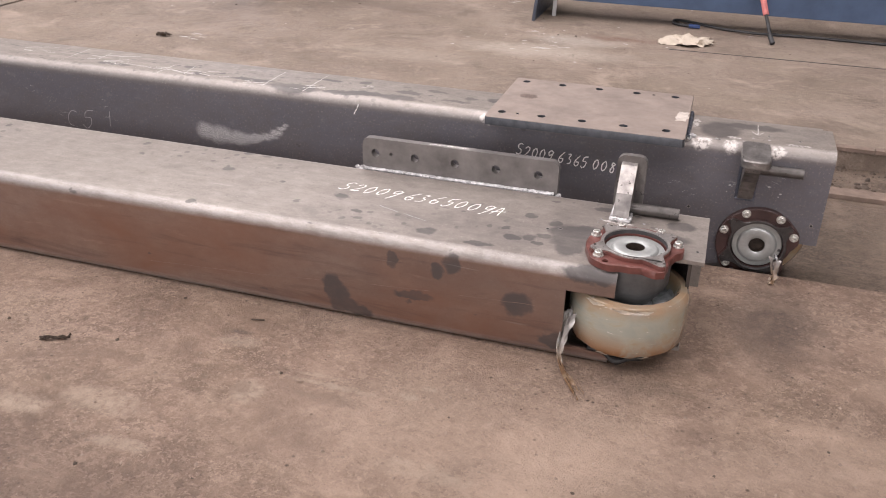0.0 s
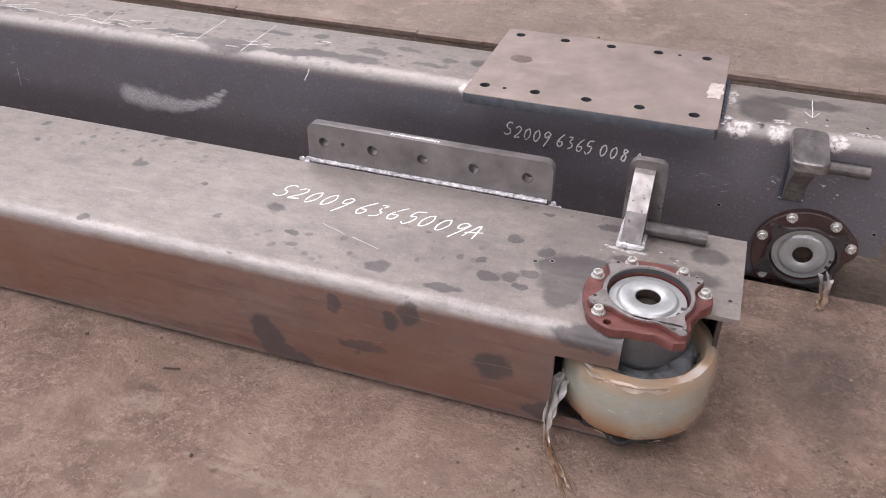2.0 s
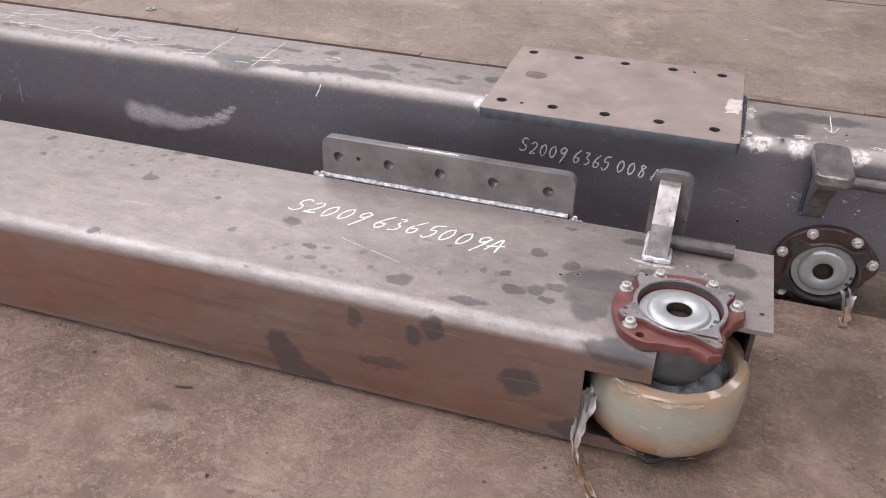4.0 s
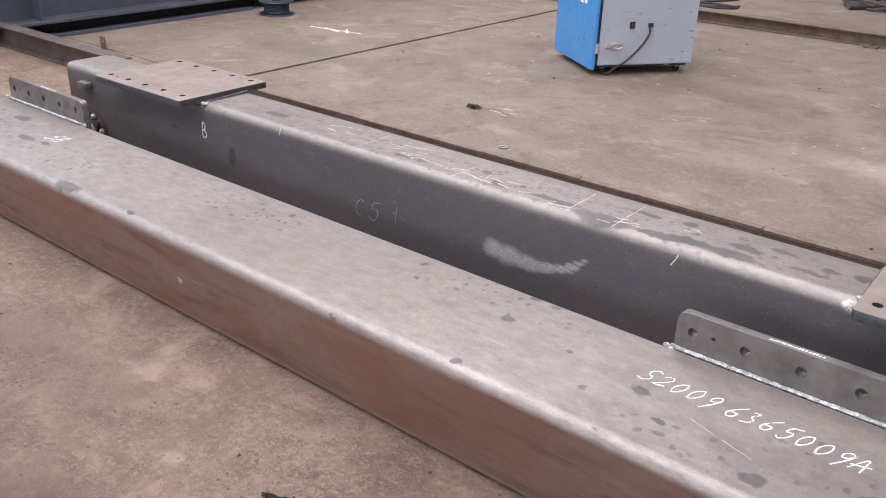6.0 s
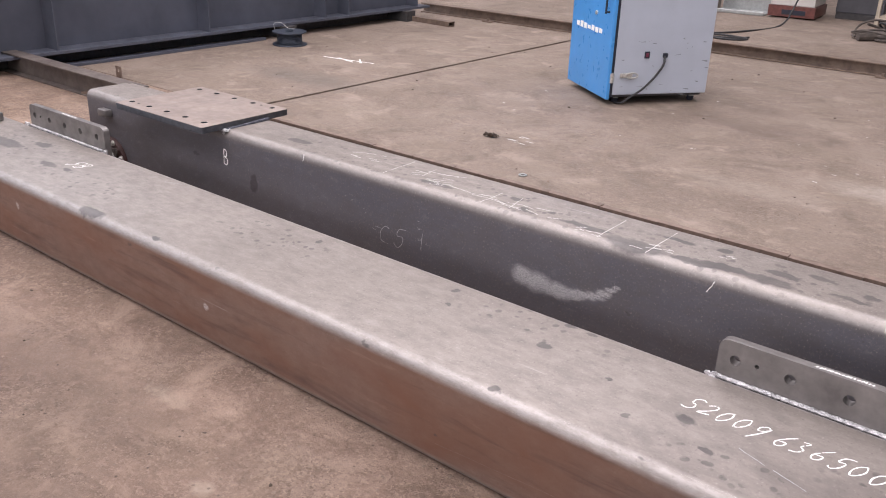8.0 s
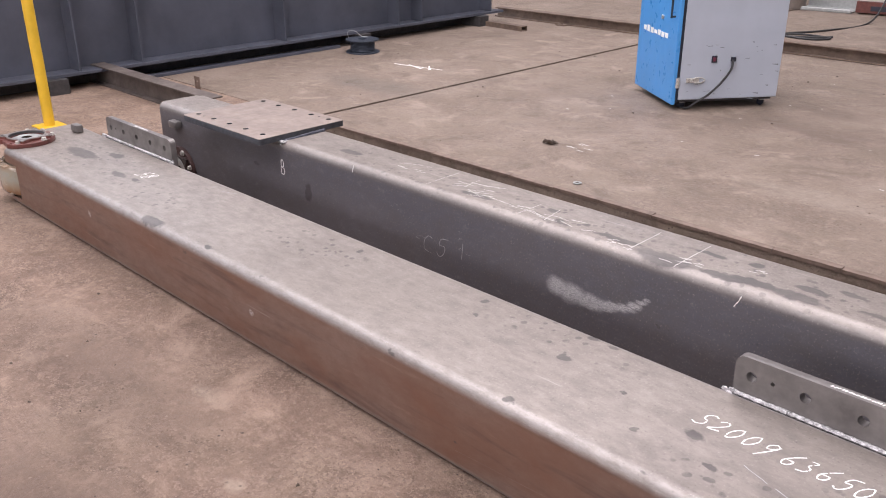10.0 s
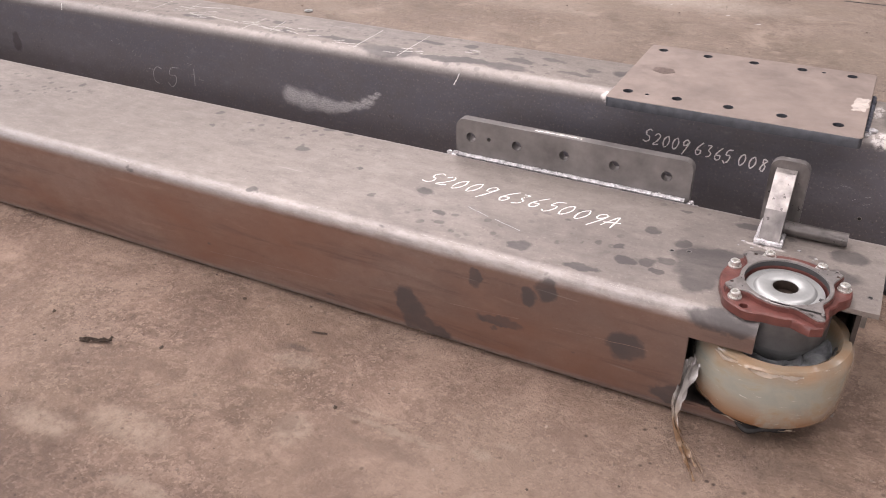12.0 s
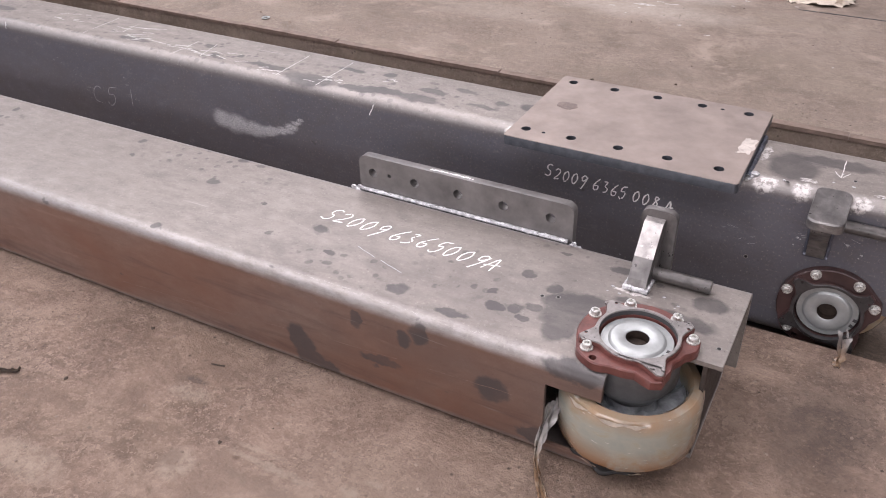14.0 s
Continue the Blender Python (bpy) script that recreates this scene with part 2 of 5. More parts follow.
    c = n.mix(n.ramp(pale, (0.54, 0.0), (0.66, 0.75)), c, dim(hi, 1.3))
    dark = n.noise(2.8, 8, 0.7, n.stretch(1, 1, 1, (4, 8 + seed, 0)), 0.5)
    c = n.mix(n.ramp(dark, (0.53, 0.0), (0.66, 0.7)), c, dim(lo, 0.85))
    warped = n.warp(0.25, 6)
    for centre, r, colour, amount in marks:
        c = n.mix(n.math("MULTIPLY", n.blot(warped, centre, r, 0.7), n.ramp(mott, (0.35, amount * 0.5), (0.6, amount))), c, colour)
    close = n.warp(0.035, 30) if scars else None
    for x, y, rx, ry, colour, amount in scars:
        c = n.mix(n.math("MULTIPLY", n.blot(close, (x, y, 0), (rx, ry, 1), 0.5), n.ramp(mott, (0.4, amount * 0.3), (0.56, amount))), c, colour)
    pits = n.ramp(n.cells(24), (0.06, 1.0), (0.15, 0.0))
    c = n.mix(n.math("MULTIPLY", pits, n.ramp(n.noise(2.4, 4), (0.46, 0.0), (0.6, 0.9))), c, dim(lo, 0.32))
    n.put(c, "Base Color")
    n.put(n.ramp(crust, (0.3, 0.55), (0.7, 0.85)), "Roughness")
    n.bump(n.mix(n.math("MULTIPLY", coarse, 0.4), n.mix(0.5, crust, n.mix(n.math("MULTIPLY", where, 0.4), mott, drag)), grit), 0.95 * crisp + 0.1, 0.028)
    return n.m


TH, TD, TR, TW = 0.491, 0.30, 0.037, 0.012
REAR_D = 0.285
NX, NY = 0.365, -0.025  # the lying carriage
RX, RY, RZ = 0.733, 0.806, -0.066  # the standing carriage
PALE = (0.37, 0.29, 0.225)
# Broad marks also paint in light: paler in front, darker far left and right.
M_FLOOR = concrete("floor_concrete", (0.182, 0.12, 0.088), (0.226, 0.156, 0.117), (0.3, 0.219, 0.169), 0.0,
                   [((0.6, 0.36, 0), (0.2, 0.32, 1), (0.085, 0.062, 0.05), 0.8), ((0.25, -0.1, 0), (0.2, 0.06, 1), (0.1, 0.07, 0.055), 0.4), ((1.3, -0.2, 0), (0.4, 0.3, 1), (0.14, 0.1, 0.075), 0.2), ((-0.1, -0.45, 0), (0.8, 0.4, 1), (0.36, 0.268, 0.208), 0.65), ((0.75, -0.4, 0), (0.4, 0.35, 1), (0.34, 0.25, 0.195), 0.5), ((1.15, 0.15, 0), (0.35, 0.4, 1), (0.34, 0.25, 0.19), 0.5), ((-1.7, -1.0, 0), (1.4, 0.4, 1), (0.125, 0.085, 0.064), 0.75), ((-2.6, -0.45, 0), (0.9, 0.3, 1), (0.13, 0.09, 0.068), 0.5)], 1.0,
                   [(-0.76, -0.455, 0.055, 0.06, PALE, 0.9), (-0.775, -0.45, 0.03, 0.035, (0.2, 0.14, 0.105), 0.8), (-0.55, -0.362, 0.16, 0.012, PALE, 0.8), (-0.6, -0.33, 0.1, 0.01, PALE, 0.6),
                    (-0.334, -0.339, 0.035, 0.025, PALE, 0.9), (-0.3, -0.29, 0.03, 0.015, PALE, 0.8), (-0.9, -0.25, 0.08, 0.04, PALE, 0.7), (-0.917, -0.205, 0.05, 0.016, (0.1, 0.07, 0.055), 0.8),
                    (-0.643, -0.373, 0.013, 0.01, (0.1, 0.06, 0.04), 0.9), (-0.55, -0.42, 0.14, 0.03, (0.185, 0.132, 0.1), 0.7), (-1.3, -0.7, 0.12, 0.05, PALE, 0.8), (-1.1, -0.62, 0.16, 0.06, PALE, 0.7),
                    (-1.75, -0.5, 0.05, 0.035, PALE, 0.9), (-0.95, -0.75, 0.1, 0.03, PALE, 0.7), (-0.2, -0.6, 0.15, 0.04, PALE, 0.6), (-2.2, -0.3, 0.12, 0.04, PALE, 0.6)])
M_SLAB = concrete("slab_concrete", (0.152, 0.114, 0.088), (0.198, 0.153, 0.122), (0.252, 0.2, 0.163), 5.0,
                  [((-0.8, 3.4, 0), (0.7, 0.25, 1), (0.42, 0.37, 0.32), 0.6), ((-0.6, 3.75, 0), (0.4, 0.2, 1), (0.4, 0.36, 0.32), 0.6),
                   ((-0.35, 3.9, 0), (0.35, 0.1, 1), (0.13, 0.06, 0.04), 0.7), ((-5.4, 3.2, 0), (0.8, 0.3, 1), (0.09, 0.08, 0.07), 0.6),
                   ((-2.3, 4.9, 0), (0.5, 0.2, 1), (0.13, 0.095, 0.075), 0.6), ((-2.0, 4.3, 0), (0.7, 0.3, 1), (0.12, 0.085, 0.068), 0.5), ((-0.3, 4.7, 0), (0.7, 0.25, 1), (0.11, 0.08, 0.066), 0.5), ((-1.6, 3.0, 0), (0.6, 0.2, 1), (0.34, 0.29, 0.24), 0.4)], 0.6)
M_PIT = concrete("pit_dirt", (0.085, 0.06, 0.043), (0.115, 0.083, 0.062), (0.15, 0.112, 0.086), 9.0)


def on_top(x, y, rx, ry):
    """A stain on the lying carriage's upper face, by its place in the hall."""
    return (x - NX, 0.0, y - NY), (rx, 0.05, ry)


def on_front(x, z, rx, rz):
    return (x - NX, TD - z, 0.0), (rx, rz, 0.05)


def on_rear_top(x, y, rx, ry):
    return (x - RX, y + 0.02 - RY, TH), (rx, ry, 0.05)


def on_rear_face(x, z, rx, rz):
    return (x - RX, 0.0, z - RZ), (rx, 0.05, rz)


STAINS_A = [on_top(*v) for v in (
    (-0.763, 0.203, 0.03, 0.026), (-0.427, 0.06, 0.033, 0.026), (-1.216, 0.283, 0.028, 0.02), (-1.62, 0.391, 0.016, 0.014), (-1.575, 0.296, 0.016, 0.012),
    (-1.19, 0.008, 0.018, 0.018), (-0.994, 0.246, 0.01, 0.009), (-0.878, 0.121, 0.012, 0.013), (-0.673, 0.112, 0.022, 0.013), (-1.222, 0.43, 0.02, 0.018),
    (-1.15, 0.422, 0.022, 0.012), (-0.26, 0.03, 0.05, 0.018), (-0.18, 0.105, 0.03, 0.02), (-0.21, 0.16, 0.02, 0.014), (-0.16, 0.27, 0.022, 0.018),
    (-0.01, 0.15, 0.075, 0.07), (-0.035, 0.185, 0.06, 0.05), (0.03, 0.215, 0.1, 0.045), (-0.005, 0.09, 0.05, 0.05), (0.23, 0.25, 0.11, 0.035),
    (-0.073, 0.235, 0.024, 0.02), (-0.13, 0.118, 0.03, 0.024), (-0.09, 0.14, 0.026, 0.02), (-0.1, 0.09, 0.018, 0.014), (0.11, 0.265, 0.05, 0.022))]
STAINS_A += [on_top(*v) for v in (
    (-0.105, 0.397, 0.02, 0.012), (0.046, 0.385, 0.04, 0.02), (0.286, 0.343, 0.05, 0.035), (-2.22, 0.377, 0.016, 0.018), (-3.066, 0.0, 0.09, 0.026),
    (-3.6, 0.2, 0.03, 0.02), (-3.73, 0.186, 0.07, 0.024), (-4.03, 0.32, 0.07, 0.03), (-4.2, 0.22, 0.16, 0.05), (-2.662, 0.006, 0.03, 0.016))]
STAINS_A += [on_front(*v) for v in (
    (-0.7, 0.105, 0.038, 0.052), (-0.682, 0.075, 0.045, 0.045), (-0.66, 0.045, 0.06, 0.034), (-0.615, 0.03, 0.05, 0.022), (-0.437, 0.125, 0.07, 0.016), (-0.366, 0.218, 0.026, 0.028),
    (-0.32, 0.25, 0.028, 0.034), (-0.505, 0.232, 0.02, 0.026), (-0.125, 0.155, 0.05, 0.042), (-0.02, 0.057, 0.045, 0.028), (0.08, 0.285, 0.1, 0.025))]
STAINS_B = [on_rear_top(*v) for v in (
    (-1.70, 0.86, 0.03, 0.02), (-1.6, 0.9, 0.02, 0.016), (-1.78, 0.93, 0.03, 0.02), (-1.25, 0.83, 0.13, 0.045), (-0.95, 0.85, 0.1, 0.03), (-0.8, 0.92, 0.06, 0.02),
    (-0.55, 0.93, 0.03, 0.02), (-2.1, 0.86, 0.1, 0.02), (-1.0, 0.98, 0.03, 0.016), (-2.9, 0.9, 0.08, 0.03))] + [on_rear_face(-3.094, 0.216, 0.03, 0.05)]
DRIPS_B = [on_rear_top(*v) for v in ((-0.9, 0.9, 0.55, 0.13), (-1.7, 0.9, 0.6, 0.13), (-2.5, 0.9, 0.6, 0.13))]
STAINS_B += [on_rear_top(*v) for v in ((-0.817, 0.85, 0.09, 0.035), (-1.05, 0.83, 0.1, 0.02), (-1.45, 0.86, 0.12, 0.02), (-0.7, 0.97, 0.05, 0.02), (-1.15, 0.96, 0.07, 0.015), (-0.466, 0.944, 0.035, 0.03), (-0.6, 0.88, 0.06, 0.015), (0.36, 0.9, 0.08, 0.1), (0.47, 0.97, 0.12, 0.04))]
SMEARS_B = [on_rear_face(*v) for v in ((-1.635, 0.212, 0.055, 0.045), (-1.575, 0.204, 0.08, 0.045), (-1.49, 0.198, 0.08, 0.035), (-1.43, 0.202, 0.07, 0.022), (-1.39, 0.212, 0.06, 0.018), (-1.345, 0.226, 0.045, 0.016), (-1.315, 0.243, 0.035, 0.014), (-1.29, 0.262, 0.028, 0.012), (-1.275, 0.278, 0.018, 0.01))]
SMEARS_A = [on_front(-2.35, 0.15, 0.02, 0.014), on_front(-3.62, 0.19, 0.016, 0.02)]
DRIPS_A = [on_top(*v) for v in ((0.03, 0.3, 0.13, 0.05), (-0.05, 0.42, 0.17, 0.06), (-0.33, 0.2, 0.16, 0.14), (0.2, 0.36, 0.15, 0.09), (-0.62, 0.09, 0.2, 0.09), (-1.3, 0.36, 0.35, 0.12), (-4.1, 0.22, 0.55, 0.22), (-3.4, 0.15, 0.4, 0.12), (-2.4, 0.3, 0.4, 0.12))]
GROUND_B = [on_rear_top(*v) for v in ((0.4, 0.79, 0.03, 0.024), (0.41, 0.835, 0.024, 0.014), (0.55, 0.79, 0.032, 0.018), (0.3, 0.795, 0.045, 0.02), (-0.45, 0.79, 0.03, 0.02), (0.275, 0.95, 0.014, 0.06), (0.62, 0.83, 0.05, 0.008))]
GROUND_A = [on_top(*v) for v in ((0.1, 0.31, 0.055, 0.012),)]
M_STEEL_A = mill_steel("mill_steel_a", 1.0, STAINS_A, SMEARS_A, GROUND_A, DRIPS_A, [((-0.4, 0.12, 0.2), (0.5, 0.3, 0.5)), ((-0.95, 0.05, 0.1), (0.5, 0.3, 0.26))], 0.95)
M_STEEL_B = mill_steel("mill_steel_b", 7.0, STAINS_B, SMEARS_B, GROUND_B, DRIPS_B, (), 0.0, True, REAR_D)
M_PLATE = plain("plate_steel", (0.262, 0.215, 0.19), 0.5, 0.25, 0.2, 9, 0.2)
M_PLATEGREY = plain("grey_plate_steel", (0.2, 0.188, 0.182), 0.38, 0.45, 0.3, 12, 0.25)
M_CUTEDGE = plain("shaded_cut_edge", (0.075, 0.08, 0.092), 0.42, 0.4, 0.3, 40, 0.4)
M_PATCH = plain("pale_paint_patch", (0.46, 0.41, 0.37), 0.7, 0.0, 0.25, 60, 0.3)


def lug_steel():
    """Dark oily steel with bright glints mixed into its colour."""
    n = Nodes("lug_steel", 0.34, 0.6)
    f = n.noise(22, 5, 0.55, n.stretch(1, 0.5, 1), 0.3)
    n.put(n.ramp(f, (0.36, (0.12, 0.113, 0.11)), (0.52, (0.19, 0.178, 0.172)), (0.66, (0.28, 0.265, 0.255)), (0.78, (0.55, 0.53, 0.52))), "Base Color")
    n.put(n.ramp(n.noise(50, 4), (0.3, 0.26), (0.7, 0.5)), "Roughness")
    n.bump(n.noise(70, 4), 0.4, 0.002)
    return n.m


M_LUG = lug_steel()
M_GUSSETLIT = plain("lit_gusset", (0.4, 0.375, 0.36), 0.32, 0.6, 0.5, 26, 0.4)
M_DARKWELD = plain("blue_tempered_weld", (0.1, 0.105, 0.13), 0.4, 0.5, 0.4, 60, 0.5)
M_WELD = plain("weld_bead", (0.52, 0.515, 0.525), 0.32, 0.5, 0.55, 55, 0.8)
M_DARK = plain("dark_steel", (0.06, 0.058, 0.06), 0.55, 0.3, 0.3, 20)
M_PRIMER = plain("red_primer", (0.12, 0.042, 0.035), 0.38, 0.0, 0.35, 30, 0.4)
# Shaded copy of the red primer for the standing carriage's hubs.
M_PRIMERSHADED = plain("shaded_primer", (0.05, 0.026, 0.024), 0.45, 0.0, 0.5, 18, 0.4)
M_MACHINED = plain("machined_steel", (0.27, 0.252, 0.242), 0.34, 0.55, 0.3, 40, 0.2)
M_OILSPOT = plain("oil_spot", (0.15, 0.115, 0.1), 0.35, 0.1, 0.3, 60, 0.1)
M_PIPE = plain("dark_pipe", (0.1, 0.092, 0.088), 0.34, 0.4, 0.4, 30, 0.3)
# Shaded copy of the machined steel, for the same hubs.
M_MACHSHADED = plain("shaded_machined_steel", (0.06, 0.055, 0.055), 0.35, 0.4, 0.4, 40, 0.2)
# End plates coloured near black for the shade inside the tube.
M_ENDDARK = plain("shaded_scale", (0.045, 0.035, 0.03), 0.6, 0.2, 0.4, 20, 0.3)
# Rust brown taken nearly black for the shade deep in the bore.
M_BORE = plain("shaded_bore_rust", (0.035, 0.024, 0.018), 0.6, 0.2, 0.5, 60, 0.4)
M_BOSS = plain("dark_casting", (0.11, 0.112, 0.115), 0.45, 0.3, 0.35, 18, 0.3)
M_ZINC = plain("zinc_steel", (0.4, 0.415, 0.41), 0.36, 0.5, 0.16, 25, 0.15)
M_BOLT = plain("bright_zinc", (0.58, 0.57, 0.54), 0.3, 0.6, 0.12, 60, 0.1)
M_CHALK = plain("chalk", (0.83, 0.82, 0.8), 0.9, 0.0, 0.1, 80, 0.3)
M_DULLBEAM = plain("dull_beam", (0.125, 0.105, 0.095), 0.6, 0.2, 0.3, 9, 0.3)
M_RUST = plain("rusty_steel", (0.17, 0.125, 0.098), 0.7, 0.2, 0.35, 9, 0.4)
M_EDGE = plain("edge_steel", (0.2, 0.148, 0.12), 0.65, 0.2, 0.3, 14, 0.4)
M_NAVY = plain("navy_plastic", (0.03, 0.06, 0.17), 0.4, 0.0, 0.1, 30, 0.1)
M_BLUE = plain("blue_primer", (0.055, 0.088, 0.158), 0.5, 0.1, 0.2, 5, 0.2)
M_GIRDER = plain("grey_blue_paint", (0.078, 0.085, 0.11), 0.5, 0.1, 0.2, 3, 0.2)


def torn_film():
    """Thin shiny film, clear white in places and browned in others."""
    n = Nodes("torn_film", 0.15)
    f = n.noise(20, 5, 0.6, n.stretch(1, 1, 0.4), 0.4)
    brown = n.ramp(f, (0.35, (0.12, 0.065, 0.035)), (0.5, (0.27, 0.17, 0.1)), (0.68, (0.5, 0.4, 0.3)))
    clear = n.ramp(f, (0.35, (0.2, 0.18, 0.17)), (0.55, (0.4, 0.38, 0.36)), (0.7, (0.75, 0.74, 0.72)))
    n.put(n.mix(n.ramp(n.axis("Z"), (0.025, 0.0), (0.07, 1.0)), brown, clear), "Base Color")
    n.b.inputs["Transmission Weight"].default_value = 0.3
    n.b.inputs["Coat Weight"].default_value = 0.6
    n.bump(n.noise(80, 3), 0.5, 0.002)
    return n.m


M_TORN = torn_film()
M_PEEL = plain("peeled_film", (0.5, 0.43, 0.35), 0.2, 0.0, 0.3, 40, 0.5)
M_BLACKFILM = plain("black_film", (0.009, 0.008, 0.008), 0.7, 0.0, 0.3, 30, 0.5)
M_GREYFILM = plain("grey_film", (0.3, 0.315, 0.33), 0.16, 0.0, 0.6, 22, 1.0)
M_LEAF = plain("dry_leaf", (0.045, 0.03, 0.02), 0.7, 0.0, 0.4, 60, 0.4)
M_RAG = plain("cream_rag", (0.47, 0.41, 0.34), 0.9, 0.0, 0.12, 30, 0.4)
M_GRIT = plain("pale_grit", (0.26, 0.20, 0.16), 0.85, 0.0, 0.4, 12, 0.3)
M_DARKGRIT = plain("dark_grit", (0.075, 0.055, 0.042), 0.8, 0.0, 0.5, 12, 0.3)
M_CABINET = plain("cabinet_grey", (0.42, 0.46, 0.53), 0.45, 0.0, 0.05, 4, 0.05)
M_CABBLUE = plain("cabinet_blue", (0.07, 0.29, 0.66), 0.32, 0.0, 0.06, 5, 0.05)
M_RUBBER = plain("black_rubber", (0.016, 0.02, 0.034), 0.6, 0.0, 0.2, 30, 0.1)
M_REDSW = plain("red_switch", (0.13, 0.025, 0.05), 0.4, 0.0, 0.1)
M_SCUFF = plain("scuff_grey", (0.2, 0.21, 0.23), 0.7, 0.0, 0.2)
M_CABLE = plain("black_cable", (0.03, 0.03, 0.032), 0.6, 0.0, 0.3, 20, 0.2)
M_HOSE = plain("dusty_hose", (0.09, 0.075, 0.065), 0.8, 0.0, 0.35, 14, 0.3)
M_REDHOSE = plain("red_hose", (0.27, 0.075, 0.055), 0.7, 0.0, 0.3, 14, 0.2)
M_SPOOL = plain("spool_grey", (0.045, 0.055, 0.075), 0.5, 0.2, 0.25, 16, 0.2)
M_YELLOW = plain("yellow_paint", (0.72, 0.46, 0.03), 0.45, 0.0, 0.12, 10, 0.1)
M_PALESTEEL = plain("pale_steel", (0.42, 0.42, 0.43), 0.5, 0.3, 0.2, 9, 0.2)
M_BLUEDARK = plain("dark_blue_primer", (0.07, 0.082, 0.11), 0.42, 0.3, 0.3, 10, 0.2)
M_CHALKMID = plain("thin_chalk", (0.62, 0.6, 0.58), 0.9, 0.0, 0.2, 80, 0.2)
M_CHALKDIM = plain("rubbed_chalk", (0.4, 0.4, 0.41), 0.9, 0.0, 0.2, 80, 0.2)
M_CHALKFAINT = plain("faint_chalk", (0.32, 0.36, 0.42), 0.9, 0.0, 0.1, 80, 0.2)
M_SCRATCH = plain("rubbed_scratch", (0.22, 0.15, 0.125), 0.5, 0.2, 0.3, 60, 0.2)
M_PINK = plain("pink_grip", (0.5, 0.16, 0.15), 0.6, 0.0, 0.2, 20, 0.2)
M_CYL = plain("cylinder_paint", (0.2, 0.17, 0.15), 0.6, 0.1, 0.3, 7, 0.2)
M_WHITE = plain("machine_white", (0.5, 0.48, 0.45), 0.5, 0.0, 0.1, 5, 0.1)
M_PAPER = plain("paper", (0.8, 0.8, 0.78), 0.8, 0.0, 0.04)
M_CASEGREY = plain("machine_grey", (0.07, 0.07, 0.08), 0.5, 0.0, 0.2, 6, 0.1)
M_CREAM = plain("cream_paint", (0.42, 0.36, 0.28), 0.6, 0.0, 0.25, 8, 0.2)
M_GREYWALL = plain("sheet_wall", (0.22, 0.22, 0.23), 0.7, 0.0, 0.1, 3)


def film_material():
    """Yellowed wrapping film, browned at the tread's two edges."""
    n = Nodes("plastic_film", 0.17)
    f = n.noise(7, 6, 0.65, n.stretch(1, 1.6, 1), 0.8)
    c = n.ramp(f, (0.3, (0.25, 0.262, 0.232)), (0.5, (0.305, 0.3, 0.25)), (0.62, (0.3, 0.26, 0.185)), (0.76, (0.29, 0.19, 0.1)))
    low = n.ramp(n.axis("Y"), (0.165, 0.0), (0.235, 1.0))
    top = n.ramp(n.axis("Y"), (0.096, 1.0), (0.124, 0.0))
    rusty = n.noise(11, 7, 0.68, n.stretch(1, 0.7, 1, (3, 0, 0)), 0.6)
    c = n.mix(n.math("MULTIPLY", low, n.ramp(rusty, (0.32, 0.1), (0.54, 0.95))), c, (0.27, 0.13, 0.055))
    c = n.mix(n.math("MULTIPLY", top, n.ramp(rusty, (0.36, 0.35), (0.6, 0.9))), c, (0.31, 0.205, 0.125))
    # Bright wrinkle glints painted into the film's colour.
    glint = n.noise(34, 4, 0.6, n.stretch(1, 5, 1))
    c = n.mix(n.ramp(glint, (0.66, 0.0), (0.74, 0.6)), c, (0.75, 0.7, 0.62))
    n.put(c, "Base Color")
    n.b.inputs["Coat Weight"].default_value = 0.8
    n.bump(n.mix(0.5, n.noise(26, 4, 0.6, n.stretch(0.6, 3, 0.6)), n.noise(9, 3)), 0.5, 0.005)
    return n.m


M_FILM = film_material()

# ---- mesh helpers ----


def part(name, bm, material, parent=None, label="", smooth=False):
    """Links a bmesh as one mesh object, under a thing or a part."""
    bmesh.ops.recalc_face_normals(bm, faces=bm.faces)
    me = bpy.data.meshes.new(name)
    bm.to_mesh(me)
    bm.free()
    me.materials.append(material)
    if smooth:
        me.polygons.foreach_set("use_smooth", [True] * len(me.polygons))
        me.set_sharp_from_angle(angle=radians(38))
    ob = new(name, me)
    ob.parent = parent
    if label:
        ob["label"] = label
    return ob


def thing(name, m, label, category, group="", kind=""):
    ob = new(name)
    ob.empty_display_size = 0.1
    ob.matrix_basis = m
    return tagged(ob, label, category, group, kind)


def box(bm, x0, x1, y0, y1, z0, z1, bevel=0.0, m=None):
    vs = [bm.verts.new((x, y, z)) for x in (x0, x1) for y in (y0, y1) for z in (z0, z1)]
    fs = [bm.faces.new([vs[i] for i in f]) for f in ((0, 1, 3, 2), (4, 6, 7, 5), (0, 4, 5, 1), (2, 3, 7, 6), (0, 2, 6, 4), (1, 5, 7, 3))]
    if bevel:
        es = list({e for f in fs for e in f.edges})
        out = bmesh.ops.bevel(bm, geom=es, offset=bevel, segments=2, affect="EDGES", profile=0.5)
        vs = list({v for f in out["faces"] for v in f.verts} | {v for v in vs if v.is_valid})
    if m is not None:
        bmesh.ops.transform(bm, matrix=m, verts=vs)
    return vs


def a_box(*a, bevel=0.0, m=None):
    bm = bmesh.new()
    box(bm, *a, bevel=bevel, m=m)
    return bm


